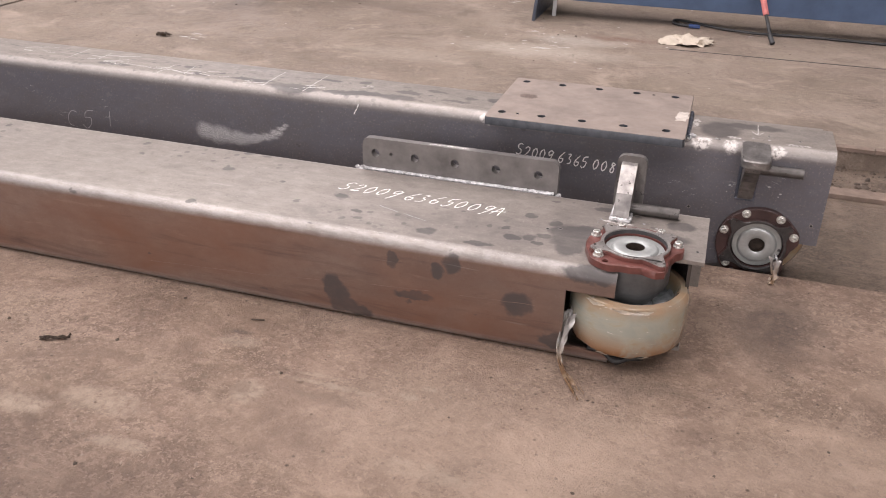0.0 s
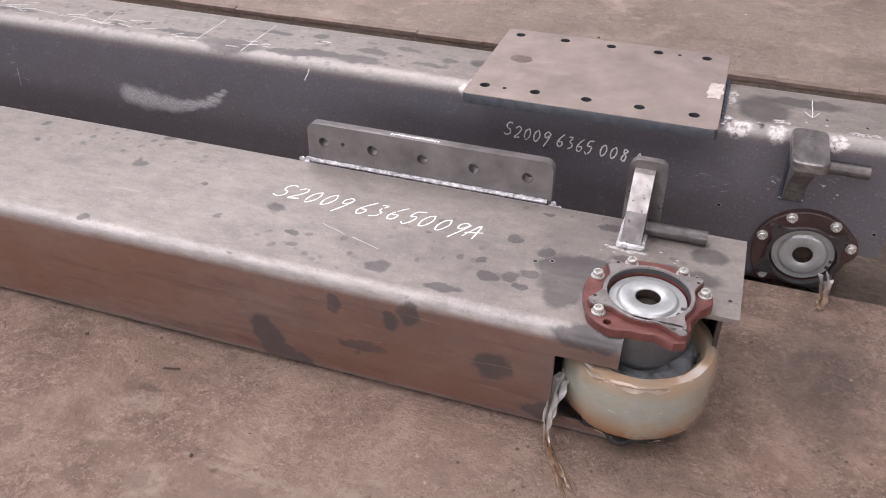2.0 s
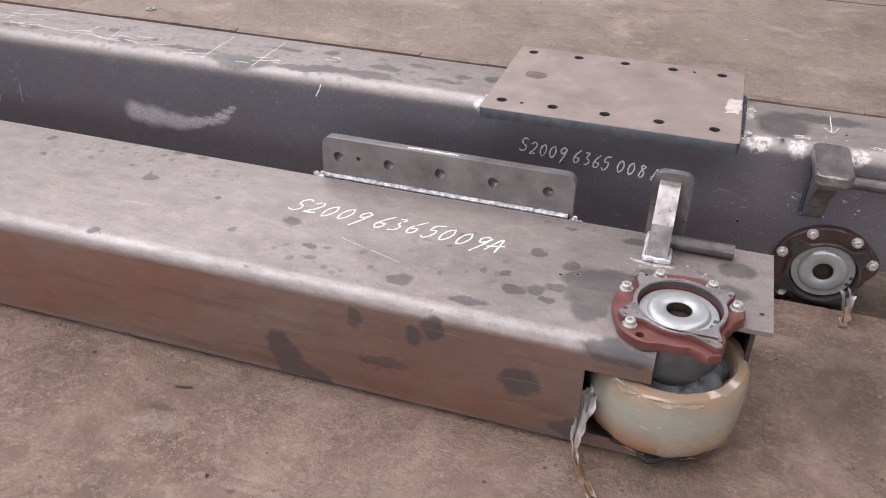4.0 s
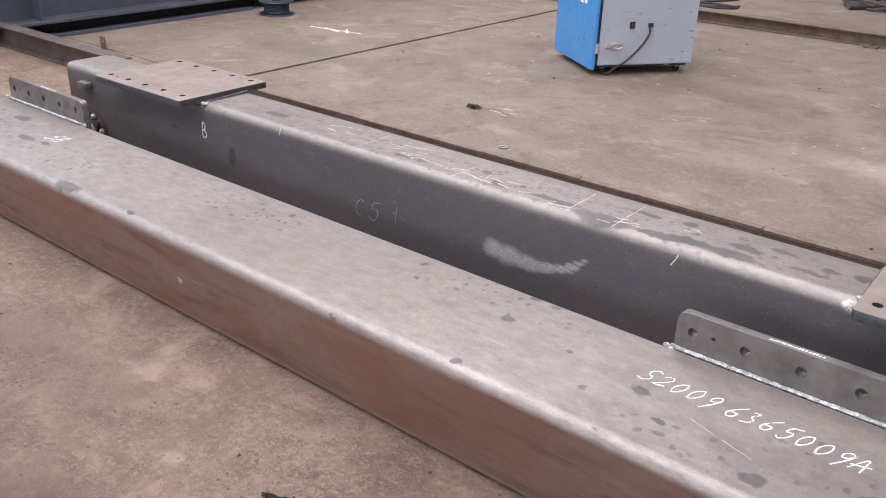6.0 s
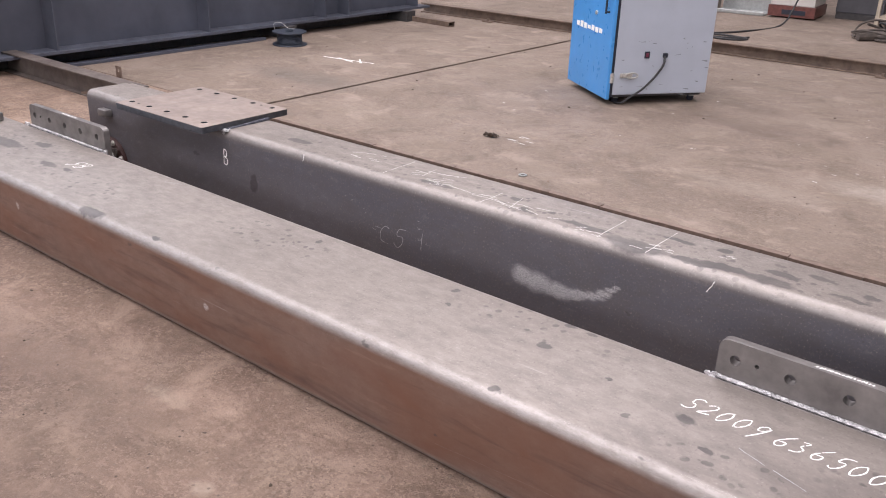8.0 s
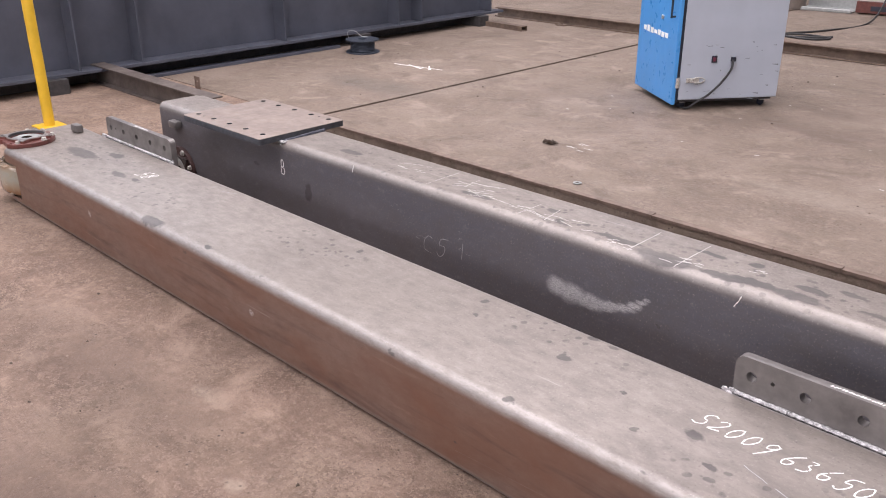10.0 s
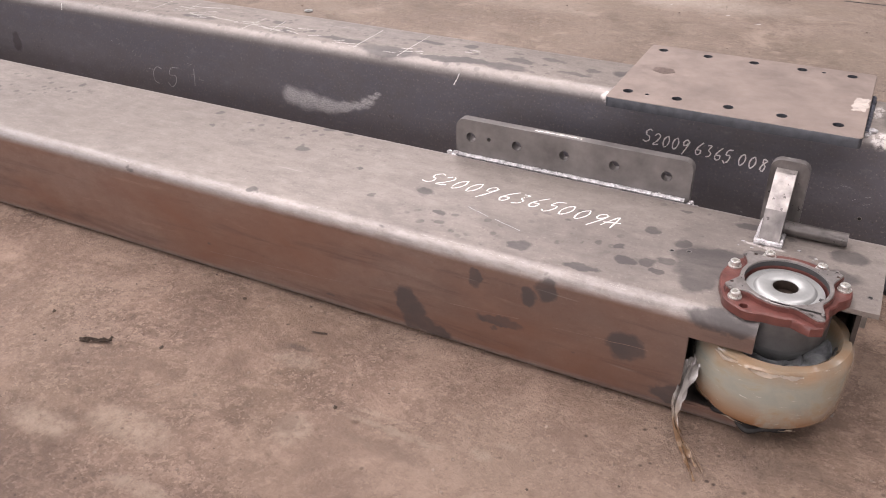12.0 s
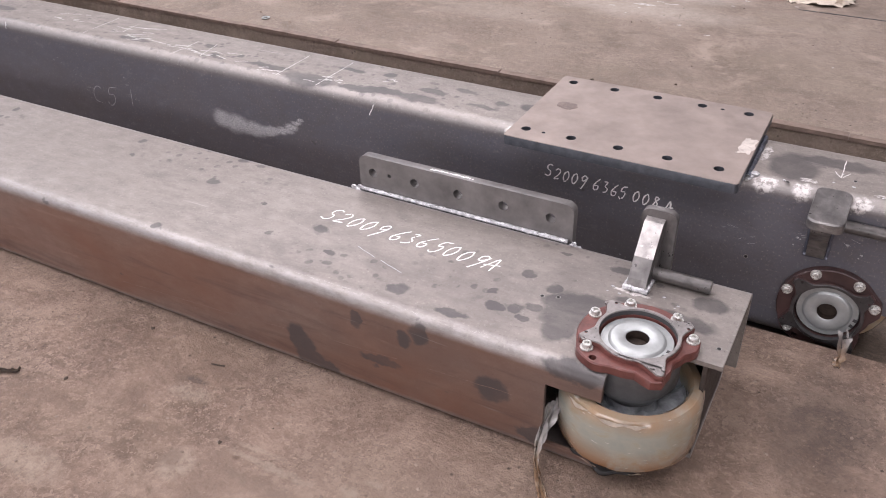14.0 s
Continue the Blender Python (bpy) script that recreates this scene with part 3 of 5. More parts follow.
def lathe(bm, profile, seg=48, m=None, arc=2 * math.pi):
    """Turns a profile of (radius, height) round z."""
    rings = []
    for k in range(seg):
        a = arc * k / seg
        rings.append([bm.verts.new((r * math.cos(a), r * math.sin(a), h)) for r, h in profile])
    for k in range(seg):
        p, q = rings[k], rings[(k + 1) % seg]
        for i in range(len(profile) - 1):
            bm.faces.new((p[i], q[i], q[i + 1], p[i + 1]))
    vs = [v for r in rings for v in r]
    if m is not None:
        bmesh.ops.transform(bm, matrix=m, verts=vs)
    return vs


def solid(profile):
    """Closes a profile on the axis with tiny radii."""
    return [(1e-4, profile[0][1])] + profile + [(1e-4, profile[-1][1])]


def turned(profile, seg=48, m=None):
    bm = bmesh.new()
    lathe(bm, profile, seg, m)
    bmesh.ops.remove_doubles(bm, verts=bm.verts, dist=2e-4)
    return bm


def rod(bm, a, b, r, seg=16):
    a, b = Vector(a), Vector(b)
    m = Matrix.Translation(a) @ (b - a).to_track_quat("Z", "Y").to_matrix().to_4x4()
    return lathe(bm, solid([(r, 0), (r, (b - a).length)]), seg, m)


def tube_path(bm, pts, r, seg=8):
    """A round cable along points."""
    pts = [Vector(p) for p in pts]
    rings = []
    for i, p in enumerate(pts):
        d = (pts[min(i + 1, len(pts) - 1)] - pts[max(i - 1, 0)]).normalized()
        q = d.to_track_quat("Z", "Y").to_matrix()
        rings.append([bm.verts.new(p + q @ Vector((r * math.cos(2 * math.pi * k / seg), r * math.sin(2 * math.pi * k / seg), 0))) for k in range(seg)])
    for a, b in zip(rings, rings[1:]):
        for k in range(seg):
            bm.faces.new((a[k], a[(k + 1) % seg], b[(k + 1) % seg], b[k]))
    bm.faces.new(rings[0])
    bm.faces.new(rings[-1][::-1])


def smooth_path(pts, n=8):
    """Catmull-Rom through points."""
    pts = [Vector(p) for p in pts]
    ext = [2 * pts[0] - pts[1]] + pts + [2 * pts[-1] - pts[-2]]
    out = []
    for i in range(1, len(ext) - 2):
        p0, p1, p2, p3 = ext[i - 1 : i + 3]
        for k in range(n):
            t = k / n
            out.append(0.5 * (2 * p1 + (p2 - p0) * t + (2 * p0 - 5 * p1 + 4 * p2 - p3) * t * t + (3 * p1 - p0 - 3 * p2 + p3) * t**3))
    return out + [pts[-1]]


def rounded_rect(x0, x1, y0, y1, r, n=6):
    pts = []
    for cx, cy, a0 in ((x1 - r, y1 - r, 0), (x0 + r, y1 - r, 90), (x0 + r, y0 + r, 180), (x1 - r, y0 + r, 270)):
        for k in range(n + 1):
            a = radians(a0 + 90 * k / n)
            pts.append((cx + r * math.cos(a), cy + r * math.sin(a)))
    return pts


def circle(cx, cy, r, n=20):
    return [(cx + r * math.cos(2 * math.pi * k / n), cy + r * math.sin(2 * math.pi * k / n)) for k in range(n)]


def cut_plate(outline, holes, z0, z1, m=None, edge=0.0):
    """A flat plate with holes, in x and y, from z0 to z1; its top edge is broken by edge metres."""
    bm = bmesh.new()

    def loop(pts, z):
        vs = [bm.verts.new((x, y, z)) for x, y in pts]
        return vs, [bm.edges.new((a, b)) for a, b in zip(vs, vs[1:] + vs[:1])]

    def inset(pts, d):
        c = Vector((sum(p[0] for p in pts) / len(pts), sum(p[1] for p in pts) / len(pts)))
        return [tuple(Vector(p) + (c - Vector(p)).normalized() * d) for p in pts]

    levels = [(z0, 0.0), (z1 - edge, 0.0), (z1, edge)] if edge else [(z0, 0.0), (z1, 0.0)]
    rows = [[loop(inset(outline, d) if d else outline, z) for z, d in levels]]
    rows += [[loop(h, z) for z, _ in levels] for h in holes]
    for row in rows:
        for (a, _), (b, _) in zip(row, row[1:]):
            for i in range(len(a)):
                bm.faces.new((a[i], a[(i + 1) % len(a)], b[(i + 1) % len(a)], b[i]))
    for k in (0, -1):
        bmesh.ops.triangle_fill(bm, edges=[e for row in rows for e in row[k][1]], use_beauty=True)
    if m is not None:
        bmesh.ops.transform(bm, matrix=m, verts=bm.verts)
    return bm


def extrude_x(bm, loop, x0, x1):
    """A prism of a (y, z) loop from x0 to x1."""
    a = [bm.verts.new((x0, y, z)) for y, z in loop]
    b = [bm.verts.new((x1, y, z)) for y, z in loop]
    for i in range(len(loop)):
        j = (i + 1) % len(loop)
        bm.faces.new((a[i], a[j], b[j], b[i]))
    bm.faces.new(a)
    bm.faces.new(b[::-1])


# ---- floor, trench and hall ----
TRENCH_N, TRENCH_S, TRENCH_W, LOW = 2.15, 0.715, -4.9, -0.098
bm = bmesh.new()
box(bm, -16, 14, -12, TRENCH_S, -0.5, 0)
box(bm, -16, TRENCH_W, TRENCH_S, TRENCH_N, -0.5, 0)
tagged(part("floor", bm, M_FLOOR), "worn dusty tan concrete workshop floor with scuffs", "floor", kind="structure")
bm = bmesh.new()
box(bm, TRENCH_W, 14, TRENCH_S, TRENCH_N, -0.5, LOW)
tagged(part("floor_recess", bm, M_PIT), "sunken dirty brown concrete strip between the slabs", "floor", kind="structure")
bm = bmesh.new()
box(bm, -16, TRENCH_W - 0.03, TRENCH_N + 0.003, 16, -0.5, 0.003)
box(bm, TRENCH_W, 14, TRENCH_N + 0.003, 16, -0.5, 0)
tagged(part("floor_slab", bm, M_SLAB), "tan concrete slabs with a dark joint between", "floor", kind="structure")
rng = random.Random(4)
bm = bmesh.new()
for k in range(60):
    x0 = TRENCH_W + k * 0.315
    box(bm, x0 + 0.002, x0 + 0.313, TRENCH_N - 0.004, TRENCH_N + 0.034 + rng.uniform(-0.004, 0.006), -0.012, 0.005 + rng.uniform(-0.002, 0.002))
tagged(part("trench_edge", bm, M_EDGE), "rusty steel edging along the slab", "trim", kind="structure")

bm = bmesh.new()
for x0, x1, y0, y1 in ((-16.2, -16, -12.2, 16.2), (14, 14.2, -12.2, 16.2), (-16, 14, 16, 16.2), (-16, 14, -12.2, -12)):
    box(bm, x0, x1, y0, y1, -0.5, 8)
tagged(part("wall", bm, M_GREYWALL), "plain grey sheet walls round the hall", "wall", kind="structure")
bm = bmesh.new()
box(bm, -16.2, 14.2, -12.2, 16.2, 8, 8.2)
tagged(part("ceiling", bm, M_GREYWALL), "grey sheet roof of the hall", "ceiling", kind="structure")

# ---- end carriages ----


def tube_loop(cut, D, back=True):
    """The hollow section's outline open at the bottom, whose side walls end at height cut; or without its back wall."""
    def half(off):
        r, pts = TR - off, []
        y0, y1, z1 = off, D - off, TH - off
        pts.append((y0, cut))
        if cut < TR:
            pts = [(0.072, off)] + [(y0 + r - r * math.cos(radians(a)), off + r - r * math.sin(radians(a))) for a in (90, 75, 60, 45, 30, 15, 0)]
        for k in range(8):
            a = radians(180 - 90 * k / 7)
            pts.append((y0 + r + r * math.cos(a), z1 - r + r * math.sin(a)))
        if not back:
            return pts + [(D - TR - 0.01, z1)]
        for k in range(8):
            a = radians(90 - 90 * k / 7)
            pts.append((y1 - r + r * math.cos(a), z1 - r + r * math.sin(a)))
        if cut < TR:
            pts += [(y1 - r + r * math.cos(radians(a)), off + r - r * math.sin(radians(a))) for a in (0, 15, 30, 45, 60, 75, 90)] + [(D - 0.045, off)]
        else:
            pts.append((y1, cut))
        return pts
    return half(0.0) + half(TW)[::-1]


def tube_body(L, D):
    bm = bmesh.new()
    outer = rounded_rect(0, D, 0, TH, TR, 7)
    inner = rounded_rect(TW, D - TW, TW, TH - TW, TR - TW, 7)
    x0, x1 = -L + 0.355, -0.355
    rings = [[bm.verts.new((x, y, z)) for y, z in loop] for x in (x0, x1) for loop in (outer, inner)]
    a, b, c, d = rings
    for i in range(len(outer)):
        j = (i + 1) % len(outer)
        bm.faces.new((a[i], a[j], c[j], c[i]))
        bm.faces.new((b[i], d[i], d[j], b[j]))
        bm.faces.new((a[i], b[i], b[j], a[j]))
        bm.faces.new((c[i], c[j], d[j], d[i]))
    for flip in (False, True):
        for cut, p, q, back in ((0.0, -0.355, -0.221, True), (0.155, -0.221, -0.03, True), (0.155, -0.03, 0.0, False)):
            extrude_x(bm, tube_loop(cut, D, back), -L - p if flip else p, -L - q if flip else q)
    return bm


def flange_outline():
    """The bearing housing's lobed edge: radius by angle."""
    keys = [(-75, 0.118), (-62, 0.146), (-52, 0.15), (-44, 0.132), (-25, 0.106), (-5, 0.112), (8, 0.134), (22, 0.141), (38, 0.134),
            (90, 0.135), (160, 0.137), (205, 0.137), (222, 0.146), (240, 0.142), (262, 0.12), (285, 0.118)]
    pts = []
    for (a0, r0), (a1, r1) in zip(keys, keys[1:]):
        n = max(2, round((a1 - a0) / 6))
        for k in range(n):
            t = k / n
            s = t * t * (3 - 2 * t)
            a, r = radians(a0 + (a1 - a0) * t), r0 + (r1 - r0) * s
            pts.append((r * math.cos(a), r * math.sin(a)))
    return pts


HUB_X, HUB_Z = -0.192, 0.139
FRONT = Matrix(((1, 0, 0, 0), (0, 0, -1, 0), (0, 1, 0, 0), (0, 0, 0, 1)))  # (x, y, up) to the face y = 0, outwards


def hub(carriage, cx, cz, primer, face, flip=False):
    """A bearing housing bolted on the front face, with its cap and screws."""
    m = Matrix.Translation((cx, 0, cz)) @ FRONT @ Matrix.Diagonal((-1 if flip else 1, 1, 1, 1))
    ears = [(222, 0.123), (160, 0.123), (115, 0.123), (60, 0.123), (22, 0.123)]
    at = lambda a, r: (r * math.cos(radians(a)), r * math.sin(radians(a)))
    holes = [circle(*at(a, r), s, 10) for a, r, s in ((238, 0.128, 0.009), (-53, 0.138, 0.006))]
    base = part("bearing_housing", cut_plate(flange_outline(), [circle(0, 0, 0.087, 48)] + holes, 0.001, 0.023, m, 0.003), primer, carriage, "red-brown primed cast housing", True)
    ears4 = (210, -53, 39, 138)
    rim = []
    for k in range(120):
        a = k * 3
        d = min(abs((a - e + 180) % 360 - 180) for e in ears4)
        lobe = max(0.0, 1 - d / 22)
        reach = (0.048 if a > 270 else 0.036) * min(1.0, 1.35 * lobe ** 1.9)
        rim.append(at(a, 0.0965 + reach))
    pairs = [circle(*at(e + s * 5, 0.122 + s * 0.005), 0.0045, 8) for e in ears4 for s in (-1, 1)]
    neck = [(1.012 * x, 1.012 * y) for x, y in rim]
    part("housing_neck", cut_plate(neck, [circle(0, 0, 0.0885, 48)], 0.0225, 0.0345, m, 0.001), primer, base, "", True)
    part("machined_face", cut_plate(rim, [circle(0, 0, 0.088, 48)] + pairs, 0.035, 0.039, m, 0.0015), face, base, "grey machined face with four drilled ears", True)
    part("bore_wall", turned([(0.0883, 0.0), (0.0881, 0.0385)], 48, m), M_DARK, base, "", True)
    cap = part("bearing_cap", turned([(0.0265, 0.0235), (0.027, 0.0255), (0.029, 0.027), (0.057, 0.027), (0.061, 0.0255), (0.066, 0.0195), (0.07, 0.019), (0.0815, 0.019), (0.083, 0.0165), (0.083, 0.0)], 56, m), M_ZINC, carriage, "pale zinc pressed cap with a hole", True)
    part("shaft_recess", turned([(1e-4, 0.0015), (0.027, 0.0015)], 24, m), M_BORE, cap)
    part("shaft_bore", turned([(0.0272, 0.0012), (0.0266, 0.024)], 24, m), M_BORE, cap, "", True)
    # Dark ring and blocks stand for shade in the groove and notches.
    part("inner_ring", turned([(0.028, 0.003), (0.0882, 0.003)], 40, m), M_DARK, cap)
    for a in (-8, -24):
        x, y = at(a, 0.0765)
        part("notch", a_box(-0.005, 0.006, -0.0045, 0.0045, 0.014, 0.0204, m=m @ Matrix.Translation((x, y, 0)) @ Matrix.Rotation(radians(a), 4, "Z")), M_DARK, cap)
    for a, r in ears:
        x, y = at(a, r)
        ms = m @ Matrix.Translation((x, y, 0.023))
        scr = part("screw", turned(solid([(0.0152, 0), (0.0152, 0.003), (0.0112, 0.003), (0.0112, 0.0125), (0.0095, 0.0145), (0.006, 0.0145), (0.0052, 0.009)]), 16, ms), M_BOLT, carriage, "bright zinc socket screw and washer", True)
    return base


def wheel(carriage, cx, cz, label):
    m = Matrix.Translation((cx, 0.235, cz)) @ FRONT
    prof = [(0.05, 0.05), (0.125, 0.05), (0.127, 0.12), (0.133, 0.146), (0.14, 0.152), (0.158, 0.15), (0.165, 0.141), (0.169, 0.118), (0.168, 0.03), (0.166, 0.004), (0.158, -0.008), (0.14, -0.01), (0.05, -0.01)]
    bm = turned(prof, 72, m)
    for v in bm.verts:
        q = noise.noise_vector(v.co * 22) * 0.0035 + noise.noise_vector(v.co * 60) * 0.0012
        v.co += q
    w = part("wheel", bm, M_FILM, carriage, label, True)
    bm = turned([(0.127, 0.11), (0.124, 0.098), (0.116, 0.091), (0.104, 0.09), (0.092, 0.089), (0.08, 0.09), (0.072, 0.094), (0.066, 0.11), (0.062, 0.13)], 72, m)
    for v in bm.verts:
        v.co += noise.noise_vector(v.co * 30) * 0.011 + noise.noise_vector(v.co * 75) * 0.004
    part("hub_core", bm, M_GREYFILM, w, "wrinkled grey plastic film over the hub", True)
    rng = random.Random(round(cx * 100))
    for a, r, h, size in ((-118, 0.166, 0.146, 0.03), (-88, 0.167, 0.144, 0.034), (-70, 0.166, 0.146, 0.024), (-104, 0.168, 0.0, 0.026), (-64, 0.166, 0.0, 0.018)):
        bm = bmesh.new()
        ring = []
        for i in range(7):
            u = i / 6 - 0.5
            b = radians(a) + u * size / r * 2
            taper = 1.1 - abs(2 * u) * rng.uniform(0.7, 1.0)
            reach = [0.0, 0.005 * taper, 0.011 * taper]
            ring.append([bm.verts.new((r + d * 0.35 + 0.002 + rng.uniform(-0.001, 0.002)) * Vector((math.cos(b), math.sin(b), 0)) + Vector((0, 0, h + (d - 0.005) * (1 if h < 0.1 else -1) * rng.uniform(0.5, 1.1)))) for d in reach])
        for p, q in zip(ring, ring[1:]):
            for k in range(2):
                bm.faces.new((p[k], q[k], q[k + 1], p[k + 1]))
        bmesh.ops.solidify(bm, geom=bm.faces[:], thickness=0.0006)
        bmesh.ops.transform(bm, matrix=m, verts=bm.verts)
        part("film_flap", bm, M_PEEL, w, "peeled shiny flap of film", True)
    part("hub_boss", turned([(0.06, 0.1), (0.1, 0.158), (0.104, 0.166), (0.104, 0.233)], 48, m), M_BOSS, w, "dark grey cast boss", True)
    return w


def bead(bm, a, b, r, lumps, seed):
    """A weld bead from a to b with rippled thickness."""
    rng = random.Random(seed)
    a, b = Vector(a), Vector(b)
    pts = [a.lerp(b, k / lumps) + Vector((0, rng.uniform(-1, 1), rng.uniform(-1, 1))) * r * 0.12 for k in range(lumps + 1)]
    d = (b - a).normalized().to_track_quat("Z", "Y").to_matrix()
    rings = []
    for k, p in enumerate(pts):
        s = r * (1 + 0.05 * (k % 2) + rng.uniform(-0.06, 0.08) + 0.22 * noise.noise(Vector((k * 0.21, seed, 0))))
        rings.append([bm.verts.new(p + d @ Vector((s * math.cos(t * math.pi / 4), s * math.sin(t * math.pi / 4), 0))) for t in range(8)])
    for p, q in zip(rings, rings[1:]):
        for t in range(8):
            bm.faces.new((p[t], p[(t + 1) % 8], q[(t + 1) % 8], q[t]))


def lug(carriage, cx, s, low):
    """A bent stop bracket at the top edge with its gusset and a stub of pipe."""
    m = Matrix.Translation((cx, 0, 0)) @ Matrix.Diagonal((s, 1, 1, 1))
    pad = part("lug", cut_plate(rounded_rect(-0.037, 0.054, -0.168, 0.03, 0.024), [], TH - 0.024, TH + 0.002, m, 0.004), M_LUG, carriage, "grey steel lug plate with rounded corners", True)
    bm = bmesh.new()
    outline = [(0.0, low), (-0.012, low), (-0.03, low + 0.007), (-0.075, 0.385), (-0.115, 0.42), (-0.145, 0.445), (-0.147, TH - 0.0245), (0.0, TH - 0.0245)]
    extrude_x(bm, outline, -0.022, 0.026)
    bmesh.ops.transform(bm, matrix=m, verts=bm.verts)
    g = part("gusset", bm, M_LUG, pad, "steel gusset")
    # Upper sloping faces take a paler colour, painted as lit; others stay dark.
    if low > 0.32:
        g.data.materials.append(M_GUSSETLIT)
        for f in g.data.polygons:
            f.material_index = int(abs(f.normal.x) < 0.5 and f.center.z > 0.375)
    bm = bmesh.new()
    bead(bm, (-0.03, -0.006, low - 0.002), (0.034, -0.006, low - 0.002), 0.007, 12, 3)
    bead(bm, (-0.026, -0.004, low), (-0.026, -0.004, TH - 0.03), 0.006, 20, 4)
    bead(bm, (0.029, -0.004, low), (0.029, -0.004, TH - 0.03), 0.006, 20, 5)
    bmesh.ops.transform(bm, matrix=m, verts=bm.verts)
    part("weld_bead", bm, M_WELD if low > 0.32 else M_DARKWELD, pad)
    bm = bmesh.new()
    rod(bm, (0.026, -0.019, 0.415), (0.17, -0.019, 0.415), 0.017, 20)
    bmesh.ops.transform(bm, matrix=m, verts=bm.verts)
    part("pipe_stub", bm, M_PIPE, carriage, "short grey pipe stub", True)


def carriage(m, L, D, plate_right, plate_left, front, depth, steel, primer, label, holes_back):
    e = thing("end_carriage", m, label, "crane carriage", "pair of end carriages")
    part("tube", tube_body(L, D), steel, e, "", True)
    for x0, x1 in (plate_right, plate_left):
        row, back = 0.052, depth - 0.044
        spots = [x0 + 0.047 + i * (x1 - x0 - 0.113) / 4 for i in range(5)]
        hs = [circle(x, -row, 0.0145) for x in spots] + [circle(spots[0] + 0.057, -row - 0.003, 0.006, 10)]
        if holes_back:
            hs += [circle(x, back, 0.0145) for x in spots] + [circle(spots[3] + 0.063, back, 0.006, 10)]
        p = part("mounting_plate", cut_plate(rounded_rect(x0, x1, -front, depth, 0.012 if holes_back else 0.026), hs, TH + 0.001, TH + 0.031, None, 0.002), M_PLATE if holes_back else M_PLATEGREY, e, "thick drilled steel plate", True)
        # Side faces get a dark cut-edge colour that includes their shade.
        if holes_back:
            p.data.materials.append(M_CUTEDGE)
            for f in p.data.polygons:
                f.material_index = 1 if abs(f.normal.z) < 0.5 else 0
        bm = bmesh.new()
        bead(bm, (x0 + 0.005, 0.0042, TH - 0.0055), (x1 - 0.01, 0.0042, TH - 0.0055), 0.0064, 210, 5)
        part("weld_bead", bm, M_WELD, p, "bright silvery weld bead")
    for s, cx, flip in ((1, HUB_X, False), (-1, -L - HUB_X, True)):
        hub(e, cx, HUB_Z, primer, M_MACHSHADED if holes_back else M_MACHINED, flip)
        wheel(e, cx, HUB_Z, "wheel wrapped in yellowed plastic film")
    lug(e, -0.262, 1, 0.30 if holes_back else 0.345)
    bm = bmesh.new()
    box(bm, -L + 0.16, -L + 0.235, -0.045, -0.001, 0.385, 0.425, bevel=0.008)
    part("stop_block", bm, M_PLATEGREY, e, "small dark steel stop block", True)
    part("end_cap", a_box(-0.042, -0.032, TW + 0.002, D - TW - 0.002, 0.158, TH - TW - 0.002), M_ENDDARK, e, "end plate darkened for the shade inside the tube")
    part("end_cap", a_box(-L + 0.032, -L + 0.042, TW + 0.002, D - TW - 0.002, 0.158, TH - TW - 0.002), M_ENDDARK, e, "end plate darkened for the shade inside the tube")
    return e


RIGHT_PLATE, NEAR_FAR, REAR_FAR = (-1.165, -0.483), (-4.79, -4.108), (-4.70, -4.018)
NEAR = carriage(pose(NX, NY, TD, -90, 0, 0), 5.17, TD, RIGHT_PLATE, NEAR_FAR, 0.105, 0.395, M_STEEL_A, M_PRIMER, "raw steel box-section crane carriage lying on its side", False)
REAR = carriage(pose(RX, RY, RZ, 0, 0, 0.2), 5.17, REAR_D, RIGHT_PLATE, REAR_FAR, 0.118, 0.388, M_STEEL_B, M_PRIMERSHADED, "raw steel box-section crane carriage standing on its wheels", True)

# ---- chalk writing and marks ----
GLYPHS = {
    "S": "8,10 5,11 2,9 3,6 6,5 7,2 4,0 0,1",
    "2": "1,8 4,10 7,8 5,4 1,0 8,1",
    "0": "5,10 2,8 1,4 3,0 6,2 7,6 5,10",
    "9": "8,8 5,10 2,8 3,5 6,6 8,9 6,3 3,-3",
    "6": "7,11 3,7 1,3 3,0 6,1 6,4 2,4",
    "3": "1,10 5,10 3,6 6,4 5,1 1,0",
    "5": "8,11 3,10 2,6 6,6 6,2 3,-1 0,1",
    "8": "7,9 3,10 3,7 6,4 5,0 2,1 3,5 7,9",
    "A": "0,0 4,10 7,-1|-1,3 9,5",
    "B": "1,0 2,11 6,10 5,6 2,6 7,4 6,0 1,0",
    "C": "7,9 3,10 0,6 1,1 6,0",
    "I": "4,10 4,0",
}


def ribbon(bm, pts, width, place, rng):
    """A chalk stroke: a thin strip along points (u, v), laid on a face by place()."""
    rows = []
    pts = [Vector((p[0], p[1], 0)) for p in pts]
    for i, p in enumerate(pts):
        d = (pts[min(i + 1, len(pts) - 1)] - pts[max(i - 1, 0)]).normalized()
        w = width * rng.uniform(0.55, 1.15) / 2
        side = Vector((-d.y, d.x, 0)) * w
        rows.append((bm.verts.new(place(*(p + side)[:2])), bm.verts.new(place(*(p - side)[:2]))))
    for a, b in zip(rows, rows[1:]):
        if rng.random() > 0.02:
            bm.faces.new((a[0], a[1], b[1], b[0]))


